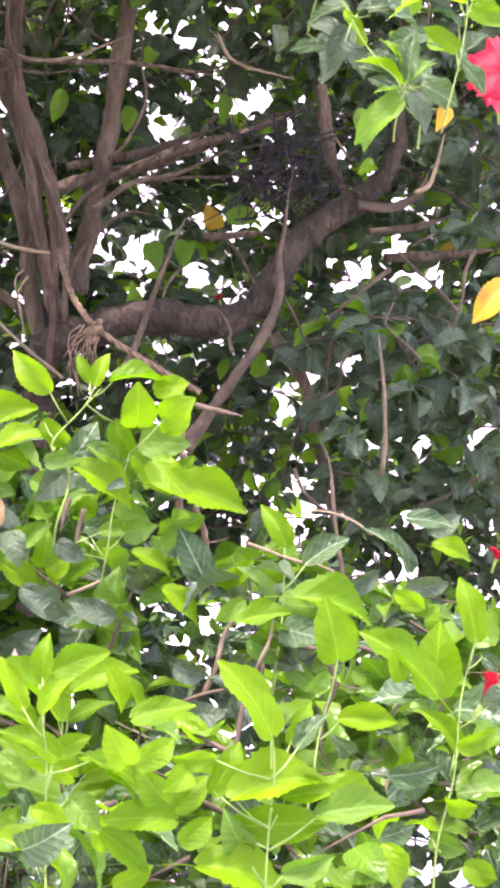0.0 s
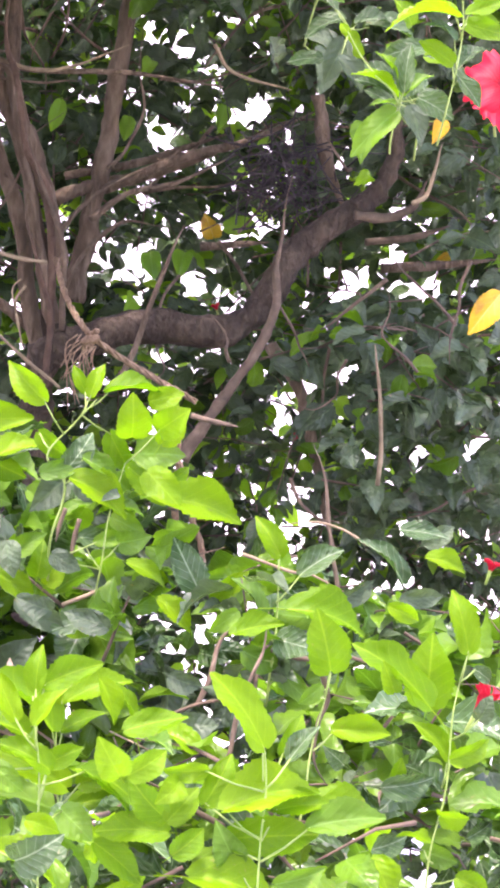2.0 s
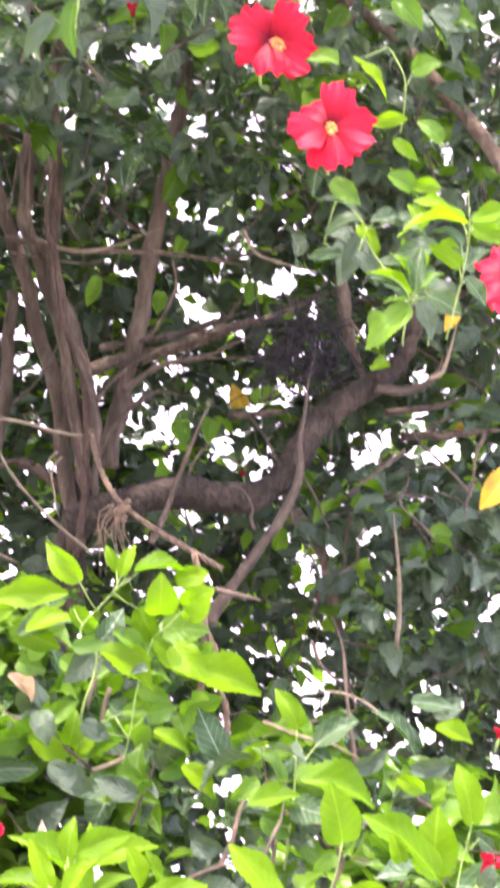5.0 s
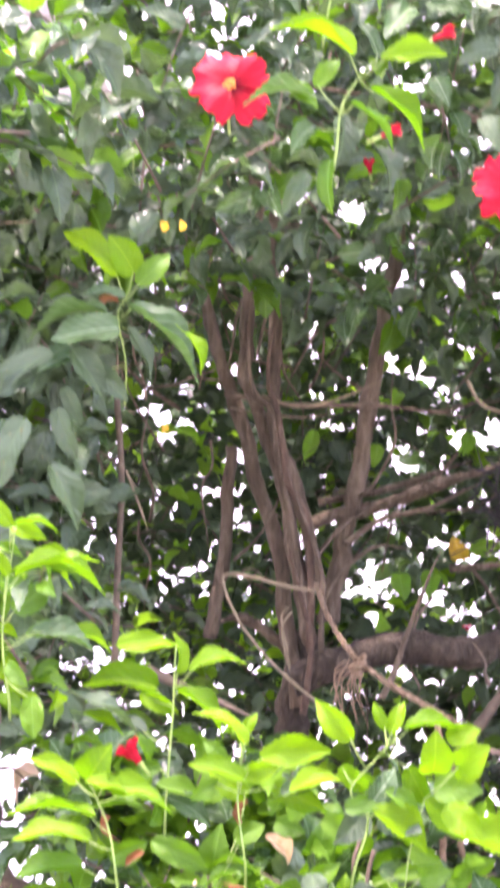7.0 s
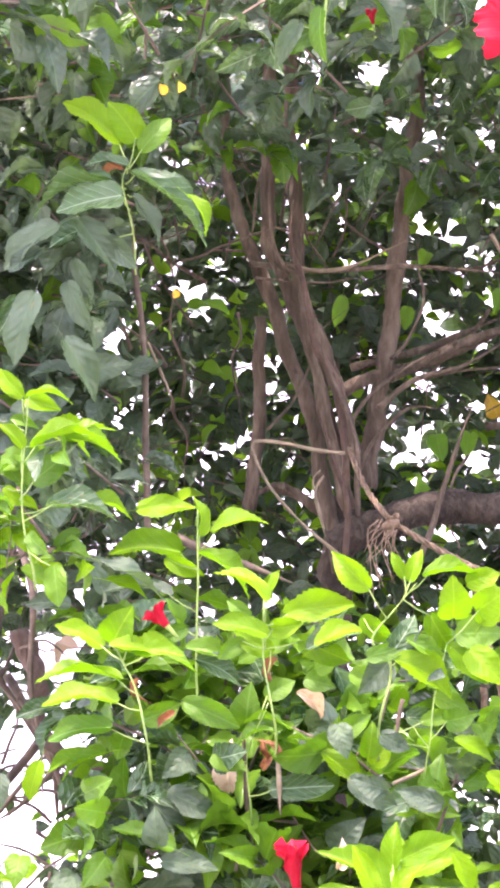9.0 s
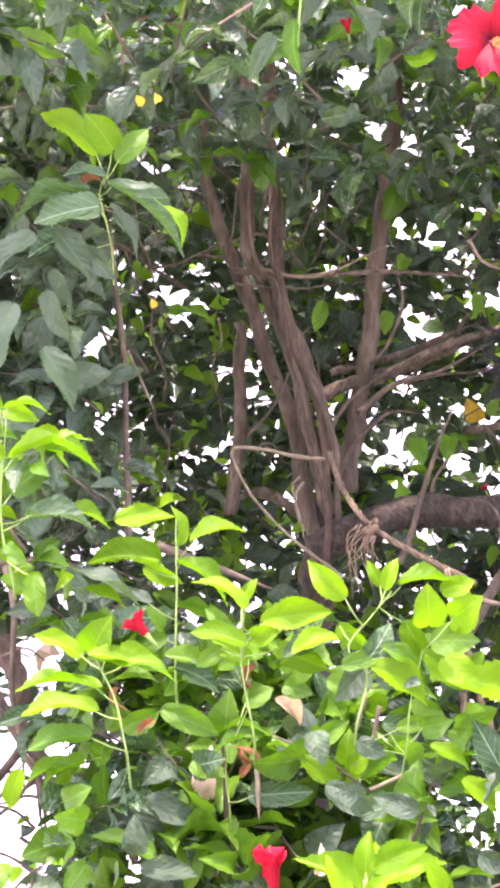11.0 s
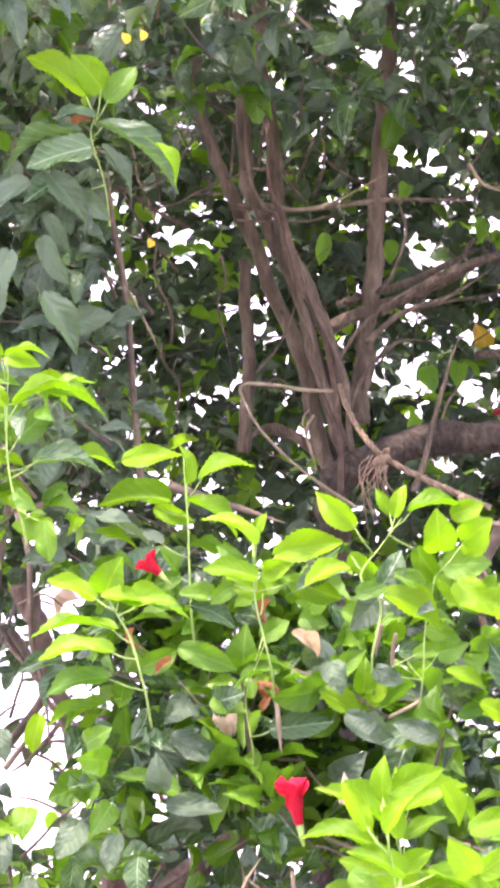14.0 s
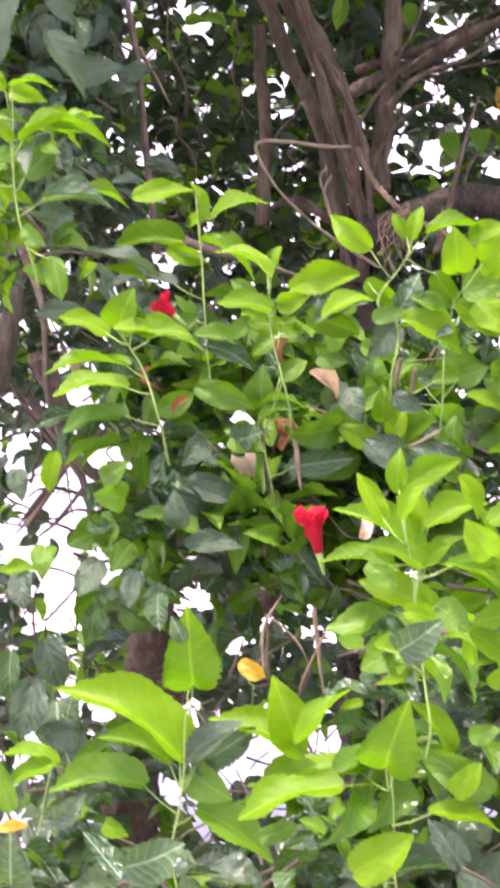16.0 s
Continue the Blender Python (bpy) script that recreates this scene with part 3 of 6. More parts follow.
limb("twig", [(-0.034, 2.900, 0.996), (-0.027, 2.900, 0.957), (-0.036, 2.900, 0.880)], 0.0034, 0.0039, "twig", front)
limb("twig", [(0.051, 2.850, 1.016), (0.055, 2.850, 0.940), (0.058, 2.850, 0.854)], 0.0033, 0.0038, "twig", front)
limb("twig", [(-0.021, 2.800, 1.018), (0.037, 2.800, 0.921), (0.019, 2.800, 0.866)], 0.0023, 0.0028, "twig2", front)
limb("twig", [(-0.011, 2.750, 1.332), (-0.005, 2.750, 1.233), (0.003, 2.750, 1.144)], 0.0041, 0.0041, "twig2", front)
limb("twig", [(0.234, 2.600, 1.390), (0.227, 2.600, 1.356), (0.224, 2.600, 1.326)], 0.0039, 0.0030, "twig2", front)
limb("twig", [(0.040, 2.620, 1.316), (0.047, 2.620, 1.274), (0.050, 2.620, 1.214)], 0.0039, 0.0039, "twig", front)
limb("branch", [(-0.140, 3.200, 1.654), (-0.044, 3.200, 1.617), (0.083, 3.200, 1.569)], 0.0107, 0.0064, "twig2")
limb("twig", [(0.477, 2.600, 1.348), (0.546, 2.600, 1.325), (0.581, 2.600, 1.321), (0.651, 2.600, 1.290)], 0.0026, 0.0017, "twig", front)
limb("twig", [(0.399, 2.700, 1.550), (0.430, 2.700, 1.543), (0.475, 2.700, 1.536)], 0.0045, 0.0045, "twig2", front)
limb("branch", [(0.601, 2.750, 1.514), (0.621, 2.750, 1.466), (0.630, 2.750, 1.395), (0.651, 2.750, 1.306), (0.660, 2.750, 1.234)], 0.0023, 0.0041, "twig2", front)
limb("twig", [(0.534, 2.600, 1.394), (0.585, 2.600, 1.400), (0.629, 2.600, 1.389), (0.665, 2.600, 1.367)], 0.0017, 0.0022, "twig", front)
limb("twig", [(0.208, 2.500, 1.275), (0.247, 2.500, 1.292), (0.270, 2.500, 1.305)], 0.0029, 0.0029, "twig", front)
limb("branch", [(0.209, 2.600, 1.405), (0.201, 2.600, 1.380), (0.197, 2.600, 1.355)], 0.0035, 0.0035, "twig2", front)
limb("stem", [(0.215, 3.930, 1.799), (0.171, 3.930, 2.014), (0.130, 3.930, 2.166), (0.110, 3.930, 2.284), (0.053, 3.930, 2.351), (0.048, 3.930, 2.634)], 0.0095, 0.0075, "bark")
limb("stem", [(0.222, 3.880, 1.726), (0.206, 3.880, 2.008), (0.144, 3.880, 2.125), (0.120, 3.880, 2.275), (0.094, 3.880, 2.351), (0.102, 3.880, 2.544)], 0.0092, 0.0075, "bark2")
limb("stem", [(0.206, 3.800, 1.583), (0.218, 3.800, 1.740), (0.190, 3.800, 1.844), (0.161, 3.800, 1.953)], 0.0085, 0.0050, "bark2")
# dry twigs that stand clear of the leaves
limb("twig", [(0.007, 2.620, 1.059), (-0.024, 2.620, 1.009), (-0.028, 2.620, 0.944)], 0.0020, 0.0034, "twig", front)
limb("twig", [(-0.021, 2.620, 1.031), (0.019, 2.620, 0.988), (0.038, 2.620, 0.952)], 0.0013, 0.0013, "twig", front)
limb("twig", [(0.053, 2.640, 1.031), (0.052, 2.640, 0.965), (0.057, 2.640, 0.890)], 0.0039, 0.0026, "twig", front)
limb("twig", [(0.068, 2.620, 1.002), (0.032, 2.620, 0.935), (0.019, 2.620, 0.901)], 0.0021, 0.0017, "fibre", front)
limb("twig", [(-0.060, 2.660, 0.988), (-0.081, 2.660, 0.949), (-0.096, 2.660, 0.919)], 0.0022, 0.0013, "twig2", front)
limb("branch", [(-0.440, 3.150, 1.690), (-0.405, 3.120, 1.580), (-0.397, 3.100, 1.488), (-0.394, 3.100, 1.365), (-0.378, 3.100, 1.282), (-0.366, 3.100, 1.147)], 0.0070, 0.0040, "twig2", bare)
limb("branch", [(-0.378, 3.100, 1.282), (-0.344, 3.100, 1.217), (-0.332, 3.100, 1.093)], 0.0056, 0.0046, "twig2", bare)
limb("branch", [(-0.464, 3.100, 1.401), (-0.412, 3.100, 1.335), (-0.375, 3.100, 1.281)], 0.0031, 0.0036, "twig2", bare)
limb("branch", [(-0.458, 3.100, 1.153), (-0.407, 3.100, 1.212), (-0.377, 3.100, 1.261)], 0.0051, 0.0046, "twig2", bare)
limb("twig", [(-0.361, 3.100, 1.265), (-0.323, 3.100, 1.226), (-0.288, 3.100, 1.208)], 0.0025, 0.0015, "twig2", bare)
limb("branch", [(-0.358, 3.100, 1.053), (-0.363, 3.100, 0.981), (-0.373, 3.100, 0.888)], 0.0036, 0.0025, "twig2", bare)
limb("twig", [(-0.419, 3.100, 1.449), (-0.366, 3.100, 1.465), (-0.313, 3.100, 1.420)], 0.0031, 0.0020, "twig2", bare)
limb("stem", [(0.245, 3.860, 1.725), (0.240, 3.860, 1.900), (0.185, 3.860, 2.038), (0.152, 3.860, 2.143)], 0.0070, 0.0040, "twig2")
limb("branch", [(0.194, 4.020, 1.867), (0.250, 4.020, 1.975), (0.305, 4.020, 2.042), (0.414, 4.020, 2.109), (0.511, 4.020, 2.163)], 0.0060, 0.0040, "bark")
limb("branch", [(0.303, 4.000, 1.986), (0.385, 4.000, 2.052), (0.494, 4.000, 2.085), (0.634, 4.000, 2.158)], 0.0080, 0.0050, "bark")
limb("branch", [(0.248, 4.050, 1.801), (0.284, 4.050, 1.896), (0.374, 4.050, 1.990), (0.469, 4.050, 1.989)], 0.0060, 0.0040, "bark")
limb("twig", [(0.157, 3.600, 1.799), (0.139, 3.600, 1.769), (0.144, 3.600, 1.727), (0.164, 3.600, 1.666)], 0.0032, 0.0020, "twig")
limb("branch", [(-0.011, 4.200, 1.785), (0.074, 4.200, 1.812), (0.171, 4.200, 1.754), (0.254, 4.200, 1.669)], 0.0120, 0.0160, "bark")
vine([(0.195, 3.470, 1.837), (0.137, 3.470, 1.843), (0.068, 3.470, 1.857), (0.010, 3.470, 1.860), (0.012, 3.470, 1.825), (0.039, 3.470, 1.773), (0.091, 3.470, 1.707), (0.160, 3.470, 1.646), (0.229, 3.470, 1.594)], 0.0069)
vine([(0.150, 3.500, 1.804), (0.134, 3.500, 1.781), (0.145, 3.500, 1.722), (0.152, 3.500, 1.676)], 0.0035)
rope_run([(0.225, 3.840, 1.879), (0.231, 3.680, 1.821), (0.244, 3.500, 1.759), (0.264, 3.420, 1.719), (0.283, 3.420, 1.698), (0.329, 3.420, 1.666), (0.385, 3.420, 1.635), (0.446, 3.420, 1.604), (0.496, 3.420, 1.579)], 0.0055)
rope_run([(0.431, 3.380, 1.607), (0.454, 3.380, 1.530), (0.462, 3.380, 1.460), (0.461, 3.380, 1.394), (0.462, 3.380, 1.317), (0.467, 3.380, 1.251)], 0.0058)
rope_run([(0.460, 3.360, 1.460), (0.487, 3.360, 1.407), (0.493, 3.360, 1.347), (0.511, 3.360, 1.304), (0.518, 3.360, 1.244)], 0.0058)

# stems of the hedge down to the ground
roots = random.Random(5)
for shrub, x0, x1, y0, y1, top in ((front, -0.25, 0.35, 2.45, 2.95, 0.98), (left, -0.75, -0.3, 2.6, 3.2, 1.0), (right, 0.2, 0.95, 2.0, 2.6, 0.8)):
    for n in range(7):
        x, y = roots.uniform(x0, x1), roots.uniform(y0, y1)
        cx, cy = (x0 + x1) / 2, (y0 + y1) / 2
        high = roots.uniform(0.75, 1.0) * top
        line = []
        for k in range(8):
            f = k / 7
            bow = 0.045 if 0 < k else 0.0
            line.append((cx + (x - cx) * (0.3 + 0.7 * f) + roots.uniform(-bow, bow), cy + (y - cy) * (0.3 + 0.7 * f) + roots.uniform(-bow, bow), high * f))
        limb("stem", line, 0.007, 0.0025, "twig2", shrub)
limb("trunk", [(0.15, 4.1, 0.0), (0.155, 4.1, 0.35), (0.158, 4.1, 0.70)], 0.085, 0.0600, "shaded_bark")
limb("trunk", [(-0.41, 3.8, 0.0), (-0.40, 3.77, 0.35), (-0.385, 3.75, 0.62)], 0.07, 0.06, "bark2", bare)
limb("stem", [(1.22, 3.05, 0.0), (1.20, 3.05, 1.2), (1.15, 3.2, 2.1), (0.85, 3.55, 2.75), (0.35, 3.6, 2.95), (-0.3, 3.6, 2.95)], 0.026, 0.006, "bark", canopy)
limb("stem", [(1.25, 3.08, 0.0), (1.30, 3.1, 1.3), (1.28, 3.3, 2.3), (1.05, 3.5, 3.0), (0.5, 3.5, 3.35)], 0.026, 0.006, "bark", canopy)

# the knot: two tight turns of rope
rope_run([(0.282 + 0.012 * math.cos(a), 3.405 + 0.014 * math.sin(a), 1.698 - 0.0022 * a + 0.008 * math.cos(a)) for a in np.linspace(0, 9, 12)], 0.006)

# frayed fibres hanging from the knot
fray = random.Random(8)
for n in range(16):
    verts, faces = [], []
    x, z = 0.274 + fray.uniform(-0.02, 0.02), 1.686 + fray.uniform(-0.015, 0.012)
    d = fray.uniform(-0.035, 0.012)
    b = fray.uniform(-0.02, 0.02)
    tube(verts, faces, smooth_line([(x, 3.40, z), (x + d * 0.9 + b, 3.385, z - 0.03), (x + d - b, 3.38, z - fray.uniform(0.06, 0.13))], 4), 0.0019, 0.0008, 4)
    link_mesh("loose_fibre", verts, faces, ["fibre"], rope)

# a dark tangle of dead twigs in the fork
tangle = tagged(new("twig_tangle"), "dark tangle of thin dead twigs caught in a fork", "twigs")
tangle.location = (0.745, 3.98, 2.06)
for n in range(130):
    verts, faces = [], []
    c = Vector((0.745 + fray.gauss(0, 0.065), 3.98 + fray.gauss(0, 0.05), 2.11 + fray.gauss(0, 0.05)))
    d = Vector((fray.gauss(0, 1), fray.gauss(0, 0.6), fray.gauss(0, 0.7))).normalized() * fray.uniform(0.05, 0.11)
    tube(verts, faces, smooth_line([c - d, c + Vector((0, 0, fray.uniform(-0.02, 0.02))), c + d], 3), 0.0024, 0.0011, 4)
    link_mesh("dead_twig", verts, faces, ["dead"], tangle)


# thin bare twigs: round the limbs, in the leafless shrub and inside the low hedge
thin = random.Random(31)


def bare_twigs(count, parent, box_of, mat, long, radius):
    x0, x1, y0, y1, z0, z1 = box_of
    for n in range(count):
        p = Vector((thin.uniform(x0, x1), thin.uniform(y0, y1), thin.uniform(z0, z1)))
        d = Vector((thin.gauss(0, 1), thin.gauss(0, 0.4), thin.gauss(0, 0.8))).normalized()
        line = [p]
        for k in range(4):
            d = (d + Vector((thin.gauss(0, 0.35), thin.gauss(0, 0.2), thin.gauss(0, 0.3)))).normalized()
            line.append(line[-1] + d * thin.uniform(0.5, 1.0) * long / 4)
        limb("twig", line, radius * thin.uniform(0.7, 1.3), radius * 0.4, mat, parent)


bare_twigs(60, tree, (-0.3, 1.2, 3.95, 4.3, 1.75, 2.7), "bark", 0.42, 0.0042)
bare_twigs(14, tree, (0.55, 1.2, 3.4, 3.9, 1.35, 1.9), "twig2", 0.3, 0.004)
bare_twigs(30, bare, (-0.66, -0.18, 3.3, 3.7, 0.7, 1.4), "twig2", 0.30, 0.004)
bare_twigs(70, bare, (-0.68, 0.1, 3.2, 3.7, 0.45, 1.35), "twig2", 0.20, 0.002)
bare_twigs(44, front, (-0.14, 0.26, 2.75, 3.0, 0.60, 1.12), "twig", 0.22, 0.0026)
bare_twigs(12, right, (0.2, 0.9, 2.2, 2.7, 0.95, 1.25), "twig2", 0.25, 0.004)


# ---- shoots with their single leaves ----
stem = shoot(front, [(-0.087, 2.730, 1.431), (-0.087, 2.730, 1.539), (-0.081, 2.730, 1.630), (-0.083, 2.730, 1.684)], 0.0022)
leaf(stem, "lime", (-0.080, 2.689, 1.642), (-0.080, 2.689, 1.707), 0.030, 50)
leaf(stem, "lime", (-0.057, 2.704, 1.647), (0.027, 2.704, 1.688), 0.044, 45)
leaf(stem, "lime", (-0.114, 2.760, 1.617), (-0.236, 2.760, 1.631), 0.057, 33)
leaf(stem, "lime", (-0.134, 2.738, 1.607), (-0.072, 2.738, 1.574), 0.033, 0)
leaf(stem, "lime", (-0.078, 2.689, 1.611), (0.012, 2.689, 1.553), 0.050, 62)
leaf(stem, "dark", (-0.128, 2.723, 1.548), (-0.237, 2.723, 1.566), 0.051, 58)
leaf(stem, "green", (-0.101, 2.728, 1.494), (-0.155, 2.728, 1.476), 0.031, 0)
stem = shoot(left, [(-0.341, 2.600, 1.626), (-0.352, 2.600, 1.695), (-0.349, 2.600, 1.774), (-0.346, 2.600, 1.848)], 0.0021)
leaf(stem, "lime", (-0.346, 2.566, 1.848), (-0.381, 2.566, 1.888), 0.029, 0)
leaf(stem, "lime", (-0.349, 2.623, 1.851), (-0.292, 2.623, 1.833), 0.031, 0)
leaf(stem, "lime", (-0.337, 2.561, 1.848), (-0.264, 2.561, 1.858), 0.034, 66)
leaf(stem, "lime", (-0.331, 2.589, 1.773), (-0.227, 2.589, 1.808), 0.051, 59)
leaf(stem, "lime", (-0.289, 2.602, 1.787), (-0.189, 2.602, 1.767), 0.047, 64)
leaf(stem, "lime", (-0.348, 2.593, 1.773), (-0.384, 2.593, 1.817), 0.026, 36)
leaf(stem, "green", (-0.334, 2.609, 1.722), (-0.282, 2.605, 1.765), 0.047, 0)
leaf(stem, "lime", (-0.360, 2.624, 1.697), (-0.325, 2.624, 1.681), 0.018, 28)
leaf(stem, "green", (-0.315, 2.646, 1.685), (-0.235, 2.646, 1.698), 0.037, 37)
leaf(stem, "glossy", (-0.302, 2.578, 1.685), (-0.195, 2.578, 1.673), 0.050, 57)
leaf(stem, "lime", (-0.254, 2.615, 1.692), (-0.176, 2.615, 1.674), 0.037, 46)
leaf(stem, "lime", (-0.172, 2.620, 1.679), (-0.084, 2.620, 1.683), 0.041, 26)
leaf(stem, "green", (-0.297, 2.579, 1.591), (-0.288, 2.579, 1.533), 0.040, 0)
leaf(stem, "green", (-0.333, 2.550, 1.637), (-0.301, 2.533, 1.611), 0.031, 0)
leaf(stem, "green", (-0.266, 2.647, 1.645), (-0.314, 2.647, 1.614), 0.027, 23)
leaf(stem, "lime", (-0.216, 2.580, 1.570), (-0.151, 2.580, 1.548), 0.032, 35)
leaf(stem, "dark", (-0.242, 2.581, 1.600), (-0.130, 2.581, 1.548), 0.057, 61)
leaf(stem, "green", (-0.373, 2.639, 1.821), (-0.328, 2.639, 1.808), 0.021, 9)
leaf(stem, "lime", (-0.376, 2.609, 1.713), (-0.349, 2.609, 1.683), 0.023, 0)
stem = shoot(front, [(-0.148, 2.500, 1.343), (-0.167, 2.500, 1.413), (-0.188, 2.500, 1.458), (-0.196, 2.500, 1.482)], 0.0020)
leaf(stem, "lime", (-0.200, 2.497, 1.478), (-0.175, 2.441, 1.526), 0.060, 0)
leaf(stem, "lime", (-0.219, 2.527, 1.473), (-0.286, 2.527, 1.507), 0.035, 44)
leaf(stem, "lime", (-0.200, 2.453, 1.476), (-0.131, 2.453, 1.468), 0.033, 49)
leaf(stem, "lime", (-0.193, 2.521, 1.424), (-0.318, 2.521, 1.436), 0.059, 75)
leaf(stem, "lime", (-0.194, 2.487, 1.393), (-0.305, 2.487, 1.400), 0.052, 75)
leaf(stem, "lime", (-0.180, 2.459, 1.467), (-0.099, 2.459, 1.463), 0.038, 50)
leaf(stem, "green", (-0.205, 2.516, 1.354), (-0.300, 2.516, 1.342), 0.045, 48)
leaf(stem, "lime", (-0.215, 2.543, 1.315), (-0.290, 2.543, 1.286), 0.038, 48)
leaf(stem, "green", (-0.144, 2.471, 1.467), (-0.071, 2.471, 1.435), 0.038, 49)
leaf(stem, "green", (-0.241, 2.513, 1.260), (-0.201, 2.477, 1.281), 0.042, 0)
stem = shoot(front, [(0.032, 2.550, 1.372), (0.028, 2.550, 1.422), (0.020, 2.550, 1.490), (0.024, 2.550, 1.540)], 0.0020)
leaf(stem, "lime", (0.024, 2.530, 1.540), (-0.048, 2.530, 1.603), 0.044, 60)
leaf(stem, "lime", (0.020, 2.574, 1.548), (0.043, 2.574, 1.587), 0.022, 0)
leaf(stem, "lime", (0.054, 2.572, 1.519), (0.152, 2.572, 1.536), 0.047, 28)
leaf(stem, "lime", (0.024, 2.522, 1.490), (-0.056, 2.522, 1.511), 0.038, 46)
leaf(stem, "lime", (0.033, 2.583, 1.463), (-0.031, 2.583, 1.493), 0.040, 0)
leaf(stem, "lime", (0.033, 2.566, 1.498), (0.079, 2.548, 1.502), 0.036, 0)
leaf(stem, "glossy", (0.088, 2.568, 1.468), (0.169, 2.568, 1.498), 0.040, 40)
leaf(stem, "lime", (0.076, 2.582, 1.480), (0.148, 2.582, 1.451), 0.045, 0)
leaf(stem, "lime", (0.100, 2.543, 1.473), (0.176, 2.543, 1.515), 0.041, 41)
leaf(stem, "green", (-0.001, 2.576, 1.514), (-0.036, 2.576, 1.540), 0.026, 0)
leaf(stem, "green", (-0.010, 2.588, 1.480), (-0.053, 2.588, 1.450), 0.029, 0)
stem = shoot(front, [(0.190, 2.420, 1.381), (0.199, 2.420, 1.449), (0.175, 2.420, 1.485), (0.207, 2.420, 1.529), (0.238, 2.420, 1.565)], 0.0019)
leaf(stem, "lime", (0.165, 2.380, 1.558), (0.112, 2.380, 1.612), 0.040, 0)
leaf(stem, "lime", (0.223, 2.455, 1.573), (0.203, 2.455, 1.610), 0.020, 0)
leaf(stem, "lime", (0.227, 2.409, 1.568), (0.241, 2.409, 1.619), 0.024, 23)
leaf(stem, "lime", (0.249, 2.418, 1.574), (0.335, 2.418, 1.586), 0.040, 47)
leaf(stem, "lime", (0.283, 2.385, 1.517), (0.278, 2.337, 1.568), 0.054, 0)
leaf(stem, "lime", (0.161, 2.440, 1.516), (0.205, 2.440, 1.476), 0.033, 0)
leaf(stem, "glossy", (0.197, 2.399, 1.465), (0.233, 2.399, 1.517), 0.040, 0)
leaf(stem, "lime", (0.259, 2.457, 1.520), (0.291, 2.457, 1.459), 0.038, 0)
leaf(stem, "green", (0.165, 2.398, 1.462), (0.221, 2.398, 1.477), 0.029, 0)
leaf(stem, "lime", (0.309, 2.426, 1.565), (0.354, 2.415, 1.580), 0.036, 0)
leaf(stem, "lime", (0.326, 2.410, 1.509), (0.352, 2.402, 1.564), 0.043, 0)
leaf(stem, "green", (0.295, 2.431, 1.492), (0.358, 2.408, 1.497), 0.050, 0)
leaf(stem, "lime", (0.307, 2.390, 1.470), (0.351, 2.371, 1.424), 0.049, 0)
leaf(stem, "lime", (0.204, 2.388, 1.458), (0.295, 2.388, 1.411), 0.048, 30)
leaf(stem, "green", (0.245, 2.445, 1.368), (0.297, 2.445, 1.381), 0.026, 0)
leaf(stem, "lime", (0.317, 2.445, 1.328), (0.355, 2.445, 1.312), 0.023, 0)
leaf(stem, "green", (0.323, 2.427, 1.365), (0.331, 2.398, 1.344), 0.031, 0)
leaf(stem, "green", (0.267, 2.462, 1.403), (0.316, 2.462, 1.379), 0.033, 0)
leaf(stem, "green", (0.220, 2.391, 1.485), (0.276, 2.391, 1.454), 0.030, 16)
stem = shoot(front, [(-0.001, 2.680, 1.224), (-0.006, 2.680, 1.302), (0.025, 2.680, 1.381)], 0.0016)
leaf(stem, "green", (-0.167, 2.715, 1.352), (-0.105, 2.715, 1.374), 0.043, 0)
leaf(stem, "green", (-0.102, 2.647, 1.383), (-0.019, 2.647, 1.348), 0.042, 16)
leaf(stem, "green", (-0.006, 2.726, 1.333), (-0.001, 2.677, 1.403), 0.064, 0)
leaf(stem, "glossy", (-0.082, 2.692, 1.446), (-0.001, 2.692, 1.415), 0.040, 21)
leaf(stem, "green", (-0.099, 2.691, 1.464), (-0.019, 2.691, 1.446), 0.038, 28)
leaf(stem, "dark", (-0.158, 2.727, 1.236), (-0.225, 2.727, 1.183), 0.047, 0)
leaf(stem, "dark", (-0.166, 2.709, 1.238), (-0.095, 2.709, 1.159), 0.051, 15)
leaf(stem, "dark", (-0.126, 2.709, 1.238), (-0.050, 2.709, 1.203), 0.047, 0)
leaf(stem, "glossy", (0.033, 2.635, 1.251), (0.124, 2.635, 1.259), 0.043, 12)
leaf(stem, "dark", (0.104, 2.667, 1.338), (0.157, 2.667, 1.295), 0.046, 0)
leaf(stem, "green", (0.138, 2.638, 1.332), (0.190, 2.638, 1.366), 0.035, 0)
leaf(stem, "lime", (0.190, 2.649, 1.288), (0.216, 2.637, 1.332), 0.037, 0)
leaf(stem, "lime", (0.112, 2.651, 1.305), (0.173, 2.651, 1.257), 0.037, 39)
leaf(stem, "dark", (0.132, 2.716, 1.149), (0.174, 2.676, 1.198), 0.056, 0)
leaf(stem, "lime", (0.216, 2.643, 1.246), (0.259, 2.643, 1.207), 0.041, 0)
leaf(stem, "green", (0.269, 2.660, 1.218), (0.330, 2.660, 1.209), 0.029, 13)
leaf(stem, "green", (-0.054, 2.679, 1.302), (-0.010, 2.649, 1.279), 0.045, 0)
leaf(stem, "dark", (-0.100, 2.715, 1.299), (-0.134, 2.682, 1.267), 0.045, 0)
leaf(stem, "brown", (-0.168, 2.600, 1.420), (-0.173, 2.600, 1.381), 0.018, 30)
leaf(stem, "brown", (-0.116, 2.620, 1.370), (-0.149, 2.620, 1.346), 0.018, 20)
leaf(stem, "brown", (0.038, 2.620, 1.298), (0.027, 2.620, 1.337), 0.020, 40)
leaf(stem, "cream", (-0.031, 2.750, 1.237), (-0.044, 2.750, 1.317), 0.050, 0)
